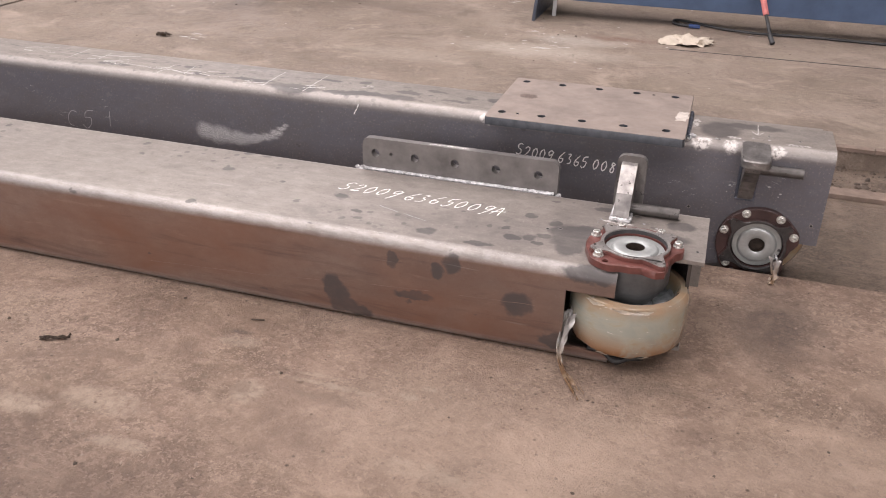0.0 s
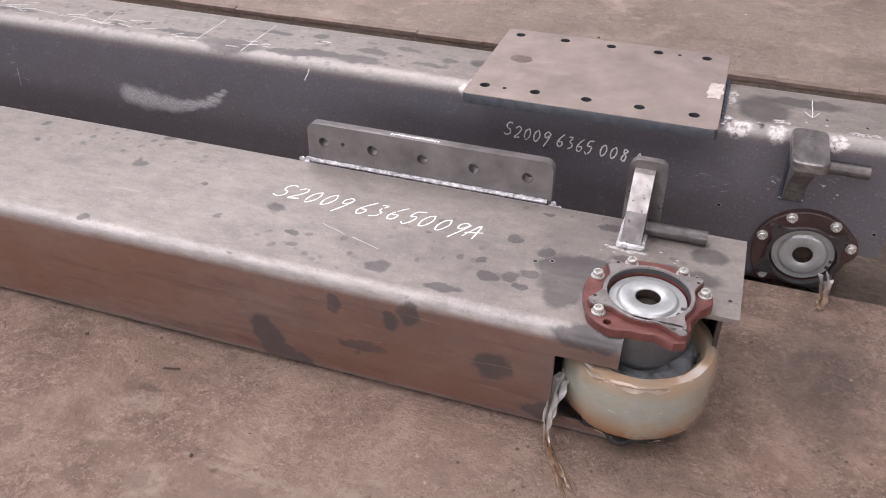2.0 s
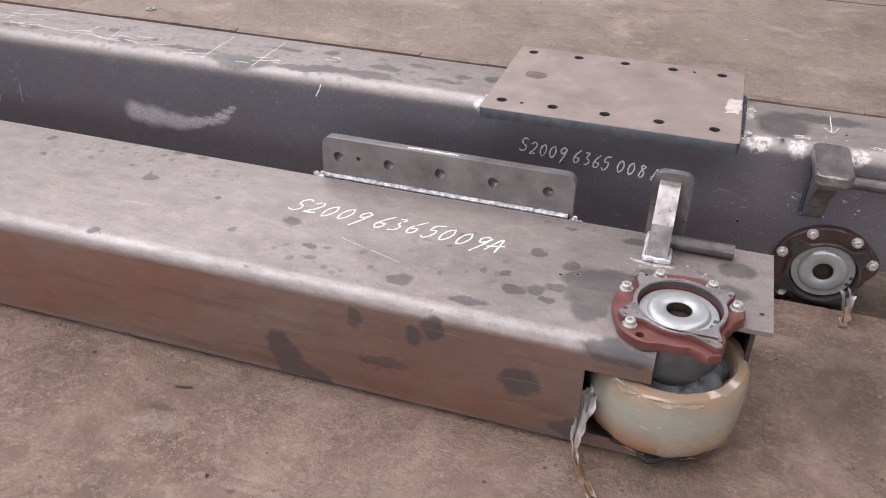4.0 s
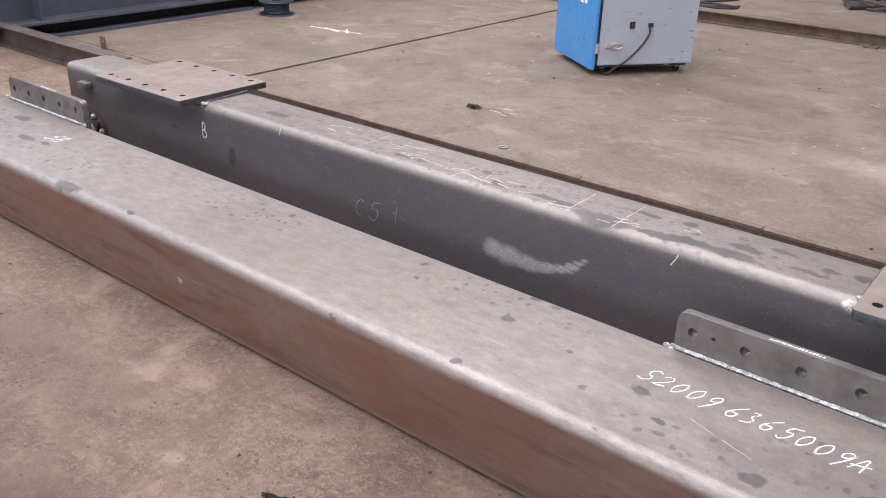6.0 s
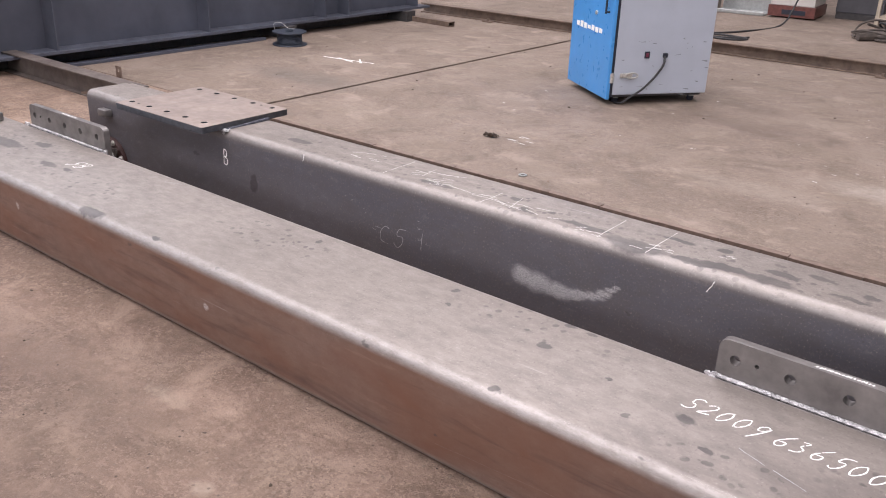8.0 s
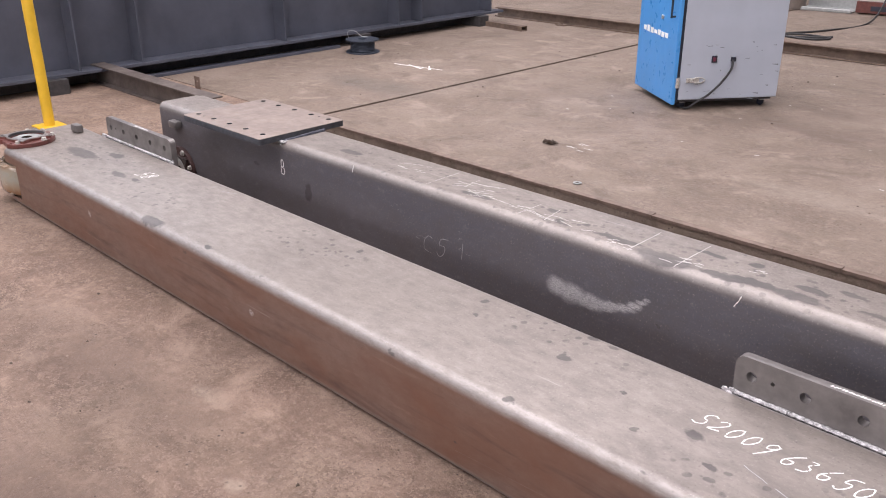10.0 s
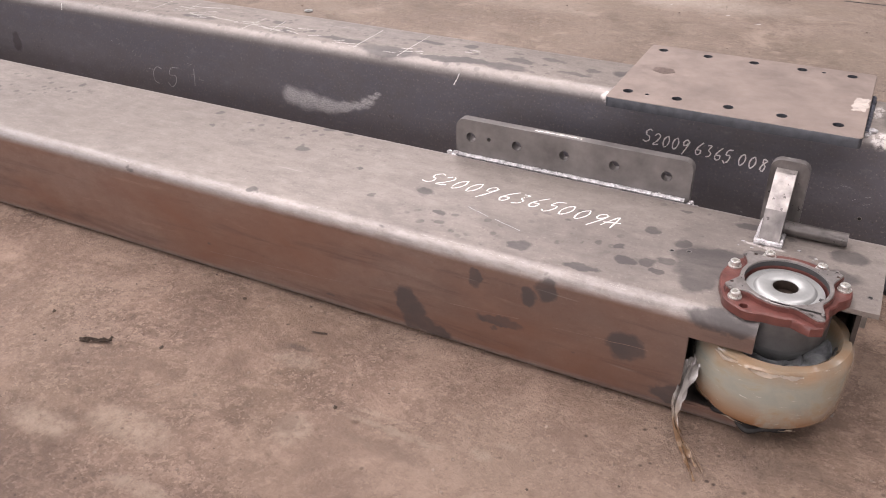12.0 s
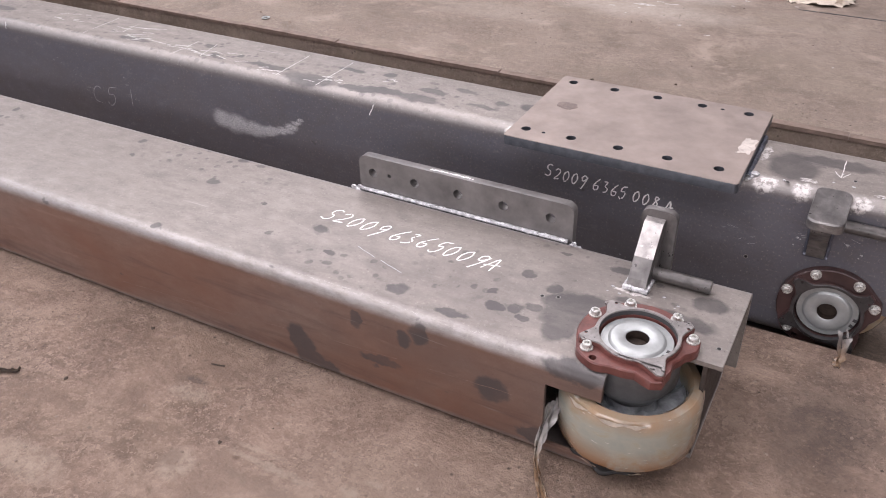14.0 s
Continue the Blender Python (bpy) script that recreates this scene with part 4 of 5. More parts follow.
def write(parent, text, height, advance, width, place, seed, slope=0.0, slant=0.25, material=None):
    """Chalk writing: each character is a part of its own."""
    rng = random.Random(seed)
    u = 0.0
    for ch in text:
        if ch == " ":
            u += advance * 0.45
            continue
        bm = bmesh.new()
        lift = rng.uniform(-0.05, 0.05) * height
        for stroke in GLYPHS[ch].split("|"):
            pts = []
            for pair in stroke.split():
                gx, gy = (float(v) / 10 for v in pair.split(","))
                pts.append((u + gx * advance * 0.95 + gy * height * slant, gy * height + lift + u * slope, 0))
            ribbon(bm, smooth_path(pts, 6), width, place, rng)
        part("chalk_letter" if ch.isalpha() else "chalk_digit", bm, material or M_CHALK, parent, "white chalk " + ch)
        u += advance * rng.uniform(0.93, 1.07)


def upper(x, y):
    """A place on the lying carriage's upper face, from hall x and y."""
    return lambda u, v: (x - NX + u, -0.0008, y - NY + v)


def rear_face(x, z):
    return lambda u, v: (x - RX + u, -0.0008, z - RZ + v)


def rear_top(x, y):
    return lambda u, v: (x - RX + u, y + 0.02 - RY + v, TH + 0.0008)


write(NEAR, "S2009 6365009A", 0.055, 0.0415, 0.0044, upper(-0.803, 0.255), 1, -0.035, 0.32)
write(REAR, "S2009 6365 008 A", 0.037, 0.0284, 0.0047, rear_face(-0.338, 0.285), 2, -0.075, 0.15)
write(NEAR, "5B", 0.06, 0.05, 0.005, upper(-3.68, 0.24), 3, 0.0, 0.4)
write(REAR, "B", 0.06, 0.045, 0.006, rear_face(-3.3, 0.265), 4, 0.0, 0.0)
write(REAR, "C5 I", 0.07, 0.075, 0.003, rear_face(-2.32, 0.15), 5, 0.1, 0.1, M_CHALKDIM)


def strokes(places, width, place, seed):
    rng = random.Random(seed)
    bm = bmesh.new()
    for a, b in places:
        n = 8
        ribbon(bm, [(a[0] + (b[0] - a[0]) * k / n + rng.uniform(-1, 1) * 0.001, a[1] + (b[1] - a[1]) * k / n + rng.uniform(-1, 1) * 0.001) for k in range(n + 1)], width, place, rng)
    return bm


def scribble(cx, cy, rx, ry, count, seed):
    rng = random.Random(seed)
    out = []
    for _ in range(count):
        x, y, a = cx + rng.uniform(-rx, rx), cy + rng.uniform(-ry, ry), rng.uniform(-0.5, 0.9)
        length = rng.uniform(0.3, 0.9) * rx
        out.append(((x, y), (x + length * math.cos(a), y + length * math.sin(a) * 0.6)))
    return out


for n_, (a, b) in enumerate([((-1.37, 0.80), (-1.371, 1.01)), ((-1.19, 0.79), (-1.187, 1.02)), ((-1.852, 0.81), (-1.848, 0.95)), ((-1.74, 0.83), (-1.76, 0.95)), ((-2.336, 0.82), (-2.34, 1.02)), ((-2.2, 0.9), (-2.21, 1.0)),
                             ((0.485, 1.0), (0.485, 0.888)), ((0.465, 0.92), (0.484, 0.888)), ((0.505, 0.925), (0.486, 0.888))]):
    part("chalk_tick", strokes([(a, b)], 0.0028, rear_top(0, 0), 6 + n_), M_CHALKMID, REAR)
for n_, v in enumerate(((-1.42, 0.83, 0.05, 0.02, 10, 1), (-1.2, 0.84, 0.06, 0.03, 9, 2), (-2.2, 0.93, 0.12, 0.05, 9, 3), (-2.55, 0.95, 0.08, 0.05, 7, 4), (-1.0, 0.93, 0.04, 0.02, 4, 5), (-2.0, 0.86, 0.16, 0.03, 9, 6), (-1.7, 0.87, 0.12, 0.03, 8, 7))):
    tagged(part("chalk_scribble", strokes(scribble(*v), 0.0032, rear_top(0, 0), 30 + n_), M_CHALKMID, REAR), "white chalk scribble", kind="stuff")
for n_, (a, b) in enumerate((((-3.17, 0.39), (-3.06, 0.43)), ((-0.62, 0.175), (-0.55, 0.15)), ((-0.53, 0.145), (-0.45, 0.12)))):
    part("chalk_tick", strokes([(a, b)], 0.0022, upper(0, 0), 7 + n_), M_CHALKDIM, NEAR)
for n_, (a, b) in enumerate((((-0.955, 0.40), (-0.975, 0.36)), ((-2.75, 0.42), (-2.76, 0.39)))):
    part("chalk_tick", strokes([(a, b)], 0.004, rear_face(0, 0), 8 + n_), M_CHALK, REAR)
for n_, (cx, cz) in enumerate(((0.40, 0.29), (0.56, 0.30), (0.29, 0.22), (0.24, 0.26), (-2.4, 0.25), (-2.36, 0.2), (-2.12, 0.27), (-2.1, 0.21), (-2.5, 0.3))):
    rays = scribble(cx, cz, 0.03, 0.02, 3, 70 + n_)
    tagged(part("scratches", strokes(rays, 0.0012, rear_face(0, 0), 50 + n_), M_CHALKDIM, REAR), "fine pale scratches", kind="stuff")


def lower_front(u, v):
    """A place on the lying carriage's front face, from hall x and z."""
    return u - NX, TD - v, -0.0008


def rolled_corner(u, v):
    """A place on the lying carriage's rolled front corner: hall x and the angle from its top."""
    r = TR + 0.0008
    return u - NX, TR - r * math.cos(v), TR - r * math.sin(v)


for n_, run in enumerate((((-1.35, 0.075), (-0.95, 0.098)), ((-0.95, 0.099), (-0.74, 0.118)), ((-0.58, 0.135), (-0.36, 0.15)), ((-0.3, 0.152), (-0.07, 0.163)))):
    part("long_scratch", strokes([run], 0.0016, lower_front, 91 + n_), M_SCRATCH, NEAR, "long thin scratch")
for n_, (x_, a_, count) in enumerate(((-0.56, 0.35, 9), (-0.42, 0.45, 8), (-0.7, 0.3, 4), (-1.05, 0.4, 3), (-1.72, 0.5, 3), (-2.55, 0.4, 4), (-0.2, 0.5, 3))):
    tagged(part("scratches", strokes(scribble(x_, a_, 0.07, 0.14, count, 120 + n_), 0.0024, rolled_corner, 140 + n_), M_BOLT, NEAR), "bright scratches on the rolled corner", kind="stuff")


def tapped_hole(parent, m, r=0.006):
    # No real depth: a flat black disc stands for the hole's shade.
    bm = turned([(1e-4, 0.0007), (r * 0.75, 0.0007)], 12, m)
    rim = part("hole_rim", turned([(r * 0.75, 0.0004), (r * 0.8, 0.0012), (r, 0.0012), (r * 1.1, 0.0002)], 14, m), M_MACHINED, parent, "small tapped hole", True)
    part("hole", bm, M_BLACKFILM, rim)


for x, y in ((-0.055, 0.207), (-0.092, 0.194), (0.342, 0.19)):
    tapped_hole(NEAR, Matrix.Translation((x - NX, 0, y - NY)) @ FRONT)
for x, z in ((0.703, 0.161), (0.295, 0.172)):
    tapped_hole(REAR, Matrix.Translation((x - RX, 0, z - RZ)) @ FRONT)
for x, y in ((0.359, 0.8), (0.521, 0.885), (0.62, 0.87)):
    tapped_hole(REAR, Matrix.Translation((x - RX, y + 0.02 - RY, TH)))


def patch(parent, x0, x1, y0, y1, z, material, seed, label):
    """A thin ragged patch of paint on a plate."""
    rng = random.Random(seed)
    rim = []
    for a, b in (((x0, y0), (x1, y0)), ((x1, y0), (x1, y1)), ((x1, y1), (x0, y1)), ((x0, y1), (x0, y0))):
        for k in range(6):
            rim.append((a[0] + (b[0] - a[0]) * k / 6 + rng.uniform(-1, 1) * 0.006, a[1] + (b[1] - a[1]) * k / 6 + rng.uniform(-1, 1) * 0.006))
    part("paint_patch", cut_plate(rim, [], z, z + 0.0008), material, parent, label)


patch(REAR, -0.527, -0.4885, 0.07, 0.17, TH + 0.0312, M_PATCH, 4, "pale ground patch on the plate")
blob = circle(-1.068, 0.158, 0.034, 18)
part("oil_spot", cut_plate([(x + 0.006 * noise.noise(Vector((x * 60, y * 60, 0))), 0.158 + (y - 0.158) * 0.8 + 0.006 * noise.noise(Vector((x * 60, y * 60, 4)))) for x, y in blob], [], TH + 0.0312, TH + 0.0317), M_OILSPOT, REAR, "dark oil spot on the plate")


def stamp(carriage, x0, x1, place, seed):
    """A patch of white paint with a row of stamped marks, too small to read."""
    rng = random.Random(seed)
    bm = bmesh.new()
    n = 16
    for k in range(n):
        u = x0 + (x1 - x0) * k / n
        w = (x1 - x0) / n
        ribbon(bm, [(u, rng.uniform(-0.004, 0.0)), (u + w * rng.uniform(0.3, 0.8), rng.uniform(0.004, 0.008))], 0.006, place, rng)
    part("stamped_mark", bm, M_CHALK, carriage, "row of small white stamped marks")


stamp(NEAR, -0.56, -0.42, lambda u, v: (u - NX, -0.1058, TH + 0.012 + v), 3)
stamp(NEAR, -4.12, -3.98, lambda u, v: (u - NX, -0.1058, TH + 0.012 + v), 5)


def splash(carriage, x, y, z, rx, ry, rz, seed, count=7):
    """Bright weld splashes and ground spots round a weld."""
    rng = random.Random(seed)
    bm = bmesh.new()
    for _ in range(count):
        p = Vector((x + rng.gauss(0, rx), y + rng.gauss(0, ry) if ry else y, z + rng.gauss(0, rz) if rz else z))
        r = rng.uniform(0.0015, 0.004)
        bmesh.ops.create_icosphere(bm, subdivisions=1, radius=r, matrix=Matrix.Translation(p) @ Matrix.Diagonal((1.6, 1 if ry else 0.4, 1 if rz else 0.4, 1)))
    tagged(part("weld_spatter", bm, M_WELD, carriage), "bright specks of weld spatter", kind="stuff")


for ob, plates in ((NEAR, (RIGHT_PLATE, NEAR_FAR)), (REAR, (RIGHT_PLATE, REAR_FAR))):
    for x0, x1 in plates:
        for x, d in ((x0, -1), (x1, 1)):
            bm = bmesh.new()
            bead(bm, (x + d * 0.004, -0.002 + TR * 0.2, TH - 0.004), (x + d * 0.004, 0.26, TH + 0.004), 0.009, 46, int(-x * 100))
            rng = random.Random(int(-x * 77))
            part("weld_bead", bm, M_DARKWELD, ob, "blue-tempered weld", True)
            bm = bmesh.new()
            for _ in range(9):
                bmesh.ops.create_icosphere(bm, subdivisions=1, radius=rng.uniform(0.006, 0.013), matrix=Matrix.Translation((x + d * rng.uniform(-0.004, 0.02), rng.uniform(-0.004, 0.03), TH - rng.uniform(0.0, 0.02))) @ Matrix.Diagonal((1.3, 1, 0.8, 1)))
            part("weld_lump", bm, M_WELD, ob, "bright ground end of the weld", True)
    splash(ob, -0.27, -0.001, 0.33, 0.05, 0, 0.02, 2)
    splash(ob, -0.27, 0.03, TH, 0.07, 0.03, 0, 3)


def film_tail(label, seed, pts, width, count, floor_z=0.0):
    """A bundle of thin torn film strands, drawn together in the middle and frayed at its end."""
    rng = random.Random(seed)
    bm = bmesh.new()
    line = smooth_path(pts, 8)
    for s in range(count):
        a0, spread = 2 * math.pi * s / count + rng.uniform(-0.4, 0.4), rng.uniform(0.5, 1.0)
        turn, cut = rng.uniform(-0.08, 0.12), rng.uniform(0.75, 1.0)
        rows = []
        for k, p in enumerate(line):
            f = k / (len(line) - 1)
            if f > cut:
                break
            r = width * spread * (0.3 + 1.1 * abs(f - 0.45))
            a = a0 + turn * k
            q = p + Vector((math.cos(a), math.sin(a), 0.4 * math.sin(a + 1))) * r
            w = width * 0.75 * (1 - 0.25 * f) * (0.8 + 0.3 * math.sin(k * 0.9 + s))
            d = Vector((math.cos(a + 1.2 + 0.06 * k), math.sin(a + 1.2), 0.35)) * w
            e = q + d
            q.z, e.z = max(q.z, floor_z + 0.003 + 0.001 * s), max(e.z, floor_z + 0.004 + 0.001 * s)
            rows.append((bm.verts.new(q), bm.verts.new(e)))
        for a, b in zip(rows, rows[1:]):
            bm.faces.new((a[0], a[1], b[1], b[0]))
    return tagged(part("film_strip", bm, M_TORN, None, "", True), label, "plastic strip")


film_tail("twisted strip of torn brown plastic film", 2, [(0.03, 0.015, 0.14), (0.02, -0.02, 0.1), (0.012, -0.055, 0.04), (0.035, -0.1, 0.02), (0.07, -0.15, 0.012), (0.105, -0.21, 0.006)], 0.02, 13)
film_tail("small torn scrap of plastic film", 5, [(0.60, 0.69, 0.07), (0.606, 0.66, 0.03), (0.60, 0.645, 0.005), (0.595, 0.63, 0.0)], 0.02, 8)
# Black film strip; it also stands for the shade under the wheel.
bm = bmesh.new()
rows = []
for k in range(26):
    a = radians(236 + k * 2.4)
    r = 0.158 + 0.005 * math.sin(k * 0.6)
    lift = 0.01 * math.sin(k * 0.33)
    rows.append([bm.verts.new((HUB_X + math.cos(a) * (r + dr), 0.30 - z - lift, HUB_Z + math.sin(a) * (r + dr))) for dr, z in ((-0.02, 0.06), (0.0, 0.056), (0.004, 0.05), (0.0, 0.042), (-0.02, 0.04))])
for a, b in zip(rows, rows[1:]):
    for i in range(4):
        bm.faces.new((a[i], a[i + 1], b[i + 1], b[i]))
part("film_wrap", bm, M_BLACKFILM, NEAR, "black film strip that doubles as shade under the wrapped wheel", True)

tagged(part("slab_joint", a_box(0.0, 9.0, 3.75, 3.758, -0.01, 0.0028), M_DARK), "thin dark joint in the slab", "joint", kind="structure")

# ---- loose things on the near floor ----


def crumpled(name, m, sx, sy, h, material, label, category, seed, n=14, ragged=0.3):
    """A thin crumpled sheet with an uneven outline."""
    bm = bmesh.new()
    grid = {}
    for i in range(n + 1):
        for j in range(n + 1):
            u, v = i / n * 2 - 1, j / n * 2 - 1
            q = noise.noise_vector(Vector((u * 1.6, v * 1.6, seed)))
            z = (0.5 + noise.noise(Vector((u * 2.4, v * 2.4, seed + 5))) + 0.4 * noise.noise(Vector((u * 6, v * 6, seed)))) * h
            grid[i, j] = bm.verts.new((sx * (u + ragged * q.x), sy * (v + ragged * q.y), max(0.002, z)))
    for i in range(n):
        for j in range(n):
            u, v = (i + 0.5) / n * 2 - 1, (j + 0.5) / n * 2 - 1
            if u * u + v * v < 1.1 + 0.5 * noise.noise(Vector((u * 2, v * 2, seed + 9))):
                bm.faces.new((grid[i, j], grid[i + 1, j], grid[i + 1, j + 1], grid[i, j + 1]))
    bmesh.ops.delete(bm, geom=[v for v in bm.verts if not v.link_faces], context="VERTS")
    ob = part(name, bm, material, None, "", True)
    ob.matrix_basis = m
    mod = ob.modifiers.new("thickness", "SOLIDIFY")
    mod.thickness = 0.0015
    return tagged(ob, label, category)


crumpled("leaf", pose(-1.415, -0.425, 0, 0, 0, 25), 0.045, 0.006, 0.018, M_LEAF, "curled dry brown leaf on the floor", "leaf", 3.0, 8)
crumpled("leaf", pose(-3.245, 2.83, 0, 0, 0, 10), 0.045, 0.02, 0.03, M_LEAF, "dark curled scrap on the slab", "scrap", 7.0, 8)
bm = bmesh.new()
tube_path(bm, [(-0.925, -0.137, 0.003), (-0.907, -0.134, 0.004), (-0.885, -0.127, 0.003)], 0.0022, 6)
tagged(part("twig", bm, M_LEAF), "short thin dark twig on the floor", "twig")
crumpled("rag", pose(0.09, 4.0, 0, 0, 0, 15), 0.19, 0.14, 0.032, M_RAG, "crumpled cream rag on the floor", "rag", 12.0, 22, 0.45)


def grit(name, count, area, z, size, material, label, seed, avoid):
    """Chips and crumbs strewn over a stretch of floor, as one mesh."""
    rng = random.Random(seed)
    bm = bmesh.new()
    made = 0
    while made < count:
        x, y = rng.uniform(*area[0]), rng.uniform(*area[1])
        if avoid(x, y):
            continue
        made += 1
        r = size * rng.choice((0.4, 0.5, 0.6, 0.8, 1.0, 1.6))
        k = 5
        base = [Vector((x + r * rng.uniform(0.6, 1.3) * math.cos(2 * math.pi * i / k), y + r * rng.uniform(0.5, 1.2) * math.sin(2 * math.pi * i / k), z - 0.001)) for i in range(k)]
        low = [bm.verts.new(p) for p in base]
        high = [bm.verts.new(Vector((x, y, z)).lerp(p, 0.6) + Vector((0, 0, r * rng.uniform(0.25, 0.7)))) for p in base]
        for i in range(k):
            bm.faces.new((low[i], low[(i + 1) % k], high[(i + 1) % k], high[i]))
        bm.faces.new(high)
    return tagged(part(name, bm, material), label, "grit", kind="stuff")


grit("floor_grit", 2600, ((-4, 1.6), (-1.6, 0.66)), 0, 0.004, M_GRIT, "crumbs and chips of concrete strewn over the floor", 1, lambda x, y: -0.02 < y < 0.5 and x < 0.4)
grit("floor_chips", 330, ((-5, 2.4), (-2.2, 0.66)), 0, 0.005, M_DARKGRIT, "dark chips and flakes on the floor", 2, lambda x, y: -0.02 < y < 0.5 and x < 0.4)
grit("slab_grit", 110, ((-6.5, 1.5), (2.25, 7)), 0.003, 0.007, M_DARKGRIT, "small dark chips strewn over the slab", 3, lambda x, y: -3.8 < x < -2.6 and 4 < y < 5.4)
grit("slab_crumbs", 220, ((-6.5, 1.5), (2.25, 7)), 0.003, 0.005, M_GRIT, "pale crumbs strewn over the slab", 5, lambda x, y: -3.8 < x < -2.6 and 4 < y < 5.4)
grit("trench_rubble", 260, ((0.6, 2.6), (1.86, 2.14)), LOW, 0.016, M_DARKGRIT, "dirt and bits of wood in the recess", 4, lambda x, y: False)

bar = thing("flat_bar", pose(0.5, 1.74, LOW), "long pale steel flat bar in the recess", "steel bar")
part("bar_body", a_box(0, 4, 0, 0.09, 0, 0.022, bevel=0.002), M_EDGE, bar)
w = thing("washer", pose(-2.64, 2.30, 0.004), "small pale steel washer on the slab", "washer")
part("washer_ring", turned([(0.012, 0), (0.012, 0.004), (0.024, 0.004), (0.024, 0)], 20), M_ZINC, w)


def floor_strokes(name, pairs, width, z, label, seed, material=None):
    ob = part(name, strokes(pairs, width, lambda u, v: (u, v, z), seed), material or M_CHALK)
    return tagged(ob, label, "chalk mark", kind="structure")


floor_strokes("chalk_cross", [((-5.97, 3.96), (-5.43, 4.05)), ((-5.84, 4.02), (-5.6, 3.96)), ((-5.65, 4.1), (-5.52, 3.98))], 0.022, 0.0045, "white chalk cross on the slab", 3)
rng = random.Random(77)
flecks = []
for _ in range(46):
    x, y = (rng.gauss(-0.9, 0.35), rng.gauss(3.7, 0.25)) if rng.random() < 0.55 else (rng.uniform(-4.2, 0.5), rng.uniform(2.6, 6.2))
    a, r = rng.uniform(-0.3, 0.5), rng.uniform(0.008, 0.035)
    flecks.append(((x, y), (x + r * math.cos(a), y + r * math.sin(a))))
floor_strokes("chalk_scuffs", scribble(-3.05, 2.9, 0.1, 0.08, 6, 8) + scribble(-0.98, 3.95, 0.08, 0.12, 5, 10) + scribble(-1.35, 4.8, 0.1, 0.15, 3, 11) + scribble(-0.75, 3.5, 0.12, 0.15, 4, 12) + flecks, 0.009, 0.0015, "pale chalk scuffs on the slab", 4, M_CHALKMID)

# ---- filter cabinet ----
CAB = pose(-3.165, 4.15, 0, 0, 0, 53.0)
cab = thing("filter_cabinet", CAB, "pale grey cabinet with a blue door, on castors", "cabinet")
CW, CD, CH = 0.83, 0.74, 1.45
body = part("body", a_box(0.055, CW, 0.0, CD, 0.075, CH, bevel=0.008), M_CABINET, cab, "pale grey sheet metal with scuffs")
part("plinth", a_box(0.08, CW - 0.03, 0.03, CD - 0.03, 0.055, 0.078), M_DARK, cab)
door = part("door", a_box(0.0, 0.03, -0.012, CD + 0.012, 0.045, CH - 0.02, bevel=0.006), M_CABBLUE, cab, "bright blue sheet-metal door")
part("seal", a_box(0.03, 0.056, 0.006, CD - 0.006, 0.06, CH - 0.03), M_RUBBER, cab, "dark blue-black gap seal")
bm = bmesh.new()
rng = random.Random(9)
for k in range(7):
    v = 0.10 + k * 0.072
    box(bm, -0.004, -0.0005, CD - v - 0.05, CD - v, 0.5 + rng.uniform(-0.004, 0.004), 0.535 + rng.uniform(-0.008, 0.01))
part("lettering_bars", bm, M_CHALK, door, "row of white blocks in place of lettering")
bm = bmesh.new()
rod(bm, (-0.03, 0.06, 0.66), (-0.03, 0.06, 0.86), 0.008, 10)
rod(bm, (0.0, 0.06, 0.67), (-0.03, 0.06, 0.67), 0.007, 8)
rod(bm, (0.0, 0.06, 0.85), (-0.03, 0.06, 0.85), 0.007, 8)
part("handle", bm, M_RUBBER, door, "dark bar handle", True)
part("lock", turned(solid([(0.016, 0), (0.016, 0.01), (0.012, 0.012)]), 14, pose(0.0, 0.28, 0.64, 0, -90, 0)), M_BOLT, door, "", True)
part("hinge", turned(solid([(0.016, 0), (0.016, 0.07)]), 12, pose(0.035, -0.006, 0.17)), M_BOLT, door, "bright pin hinge", True)
latch = part("latch", a_box(0.10, 0.20, -0.014, 0.0, 0.205, 0.238, bevel=0.006), M_BOLT, body, "bright steel toggle latch")
bm = bmesh.new()
tube_path(bm, [(0.19 + 0.05 * math.cos(a * 0.52), -0.016, 0.222 + 0.02 * math.sin(a * 0.52)) for a in range(13)], 0.005, 6)
part("latch_loop", bm, M_BOLT, latch)
switch = part("switch", a_box(0.282, 0.322, -0.01, 0.0, 0.345, 0.395, bevel=0.003), M_RUBBER, body, "dark rocker switch")
part("rocker", a_box(0.29, 0.314, -0.014, -0.008, 0.355, 0.383, bevel=0.003), M_REDSW, switch, "red rocker")
part("socket", a_box(0.43, 0.466, -0.016, 0.0, 0.35, 0.382, bevel=0.003), M_RUBBER, body, "black cable socket")
bm = bmesh.new()
tube_path(bm, smooth_path([(0.44, -0.018, 0.36), (0.425, -0.04, 0.3), (0.36, -0.045, 0.21), (0.27, -0.04, 0.12), (0.18, -0.03, 0.06), (0.13, 0.0, 0.015), (0.1, 0.12, 0.012)], 8), 0.0085, 8)
part("power_cable", bm, M_CABLE, cab, "grey power cable")
for cx, cy in ((0.12, 0.08), (CW - 0.08, 0.08), (0.12, CD - 0.08), (CW - 0.08, CD - 0.08)):
    c = part("castor", turned(solid([(0.026, -0.012), (0.028, -0.008), (0.028, 0.008), (0.026, 0.012)]), 18, pose(cx, cy, 0.028, 90, 0, 20)), M_RUBBER, cab, "small black castor", True)
    part("castor_fork", a_box(cx - 0.02, cx + 0.02, cy - 0.018, cy + 0.018, 0.04, 0.058), M_ZINC, c)
bm = bmesh.new()
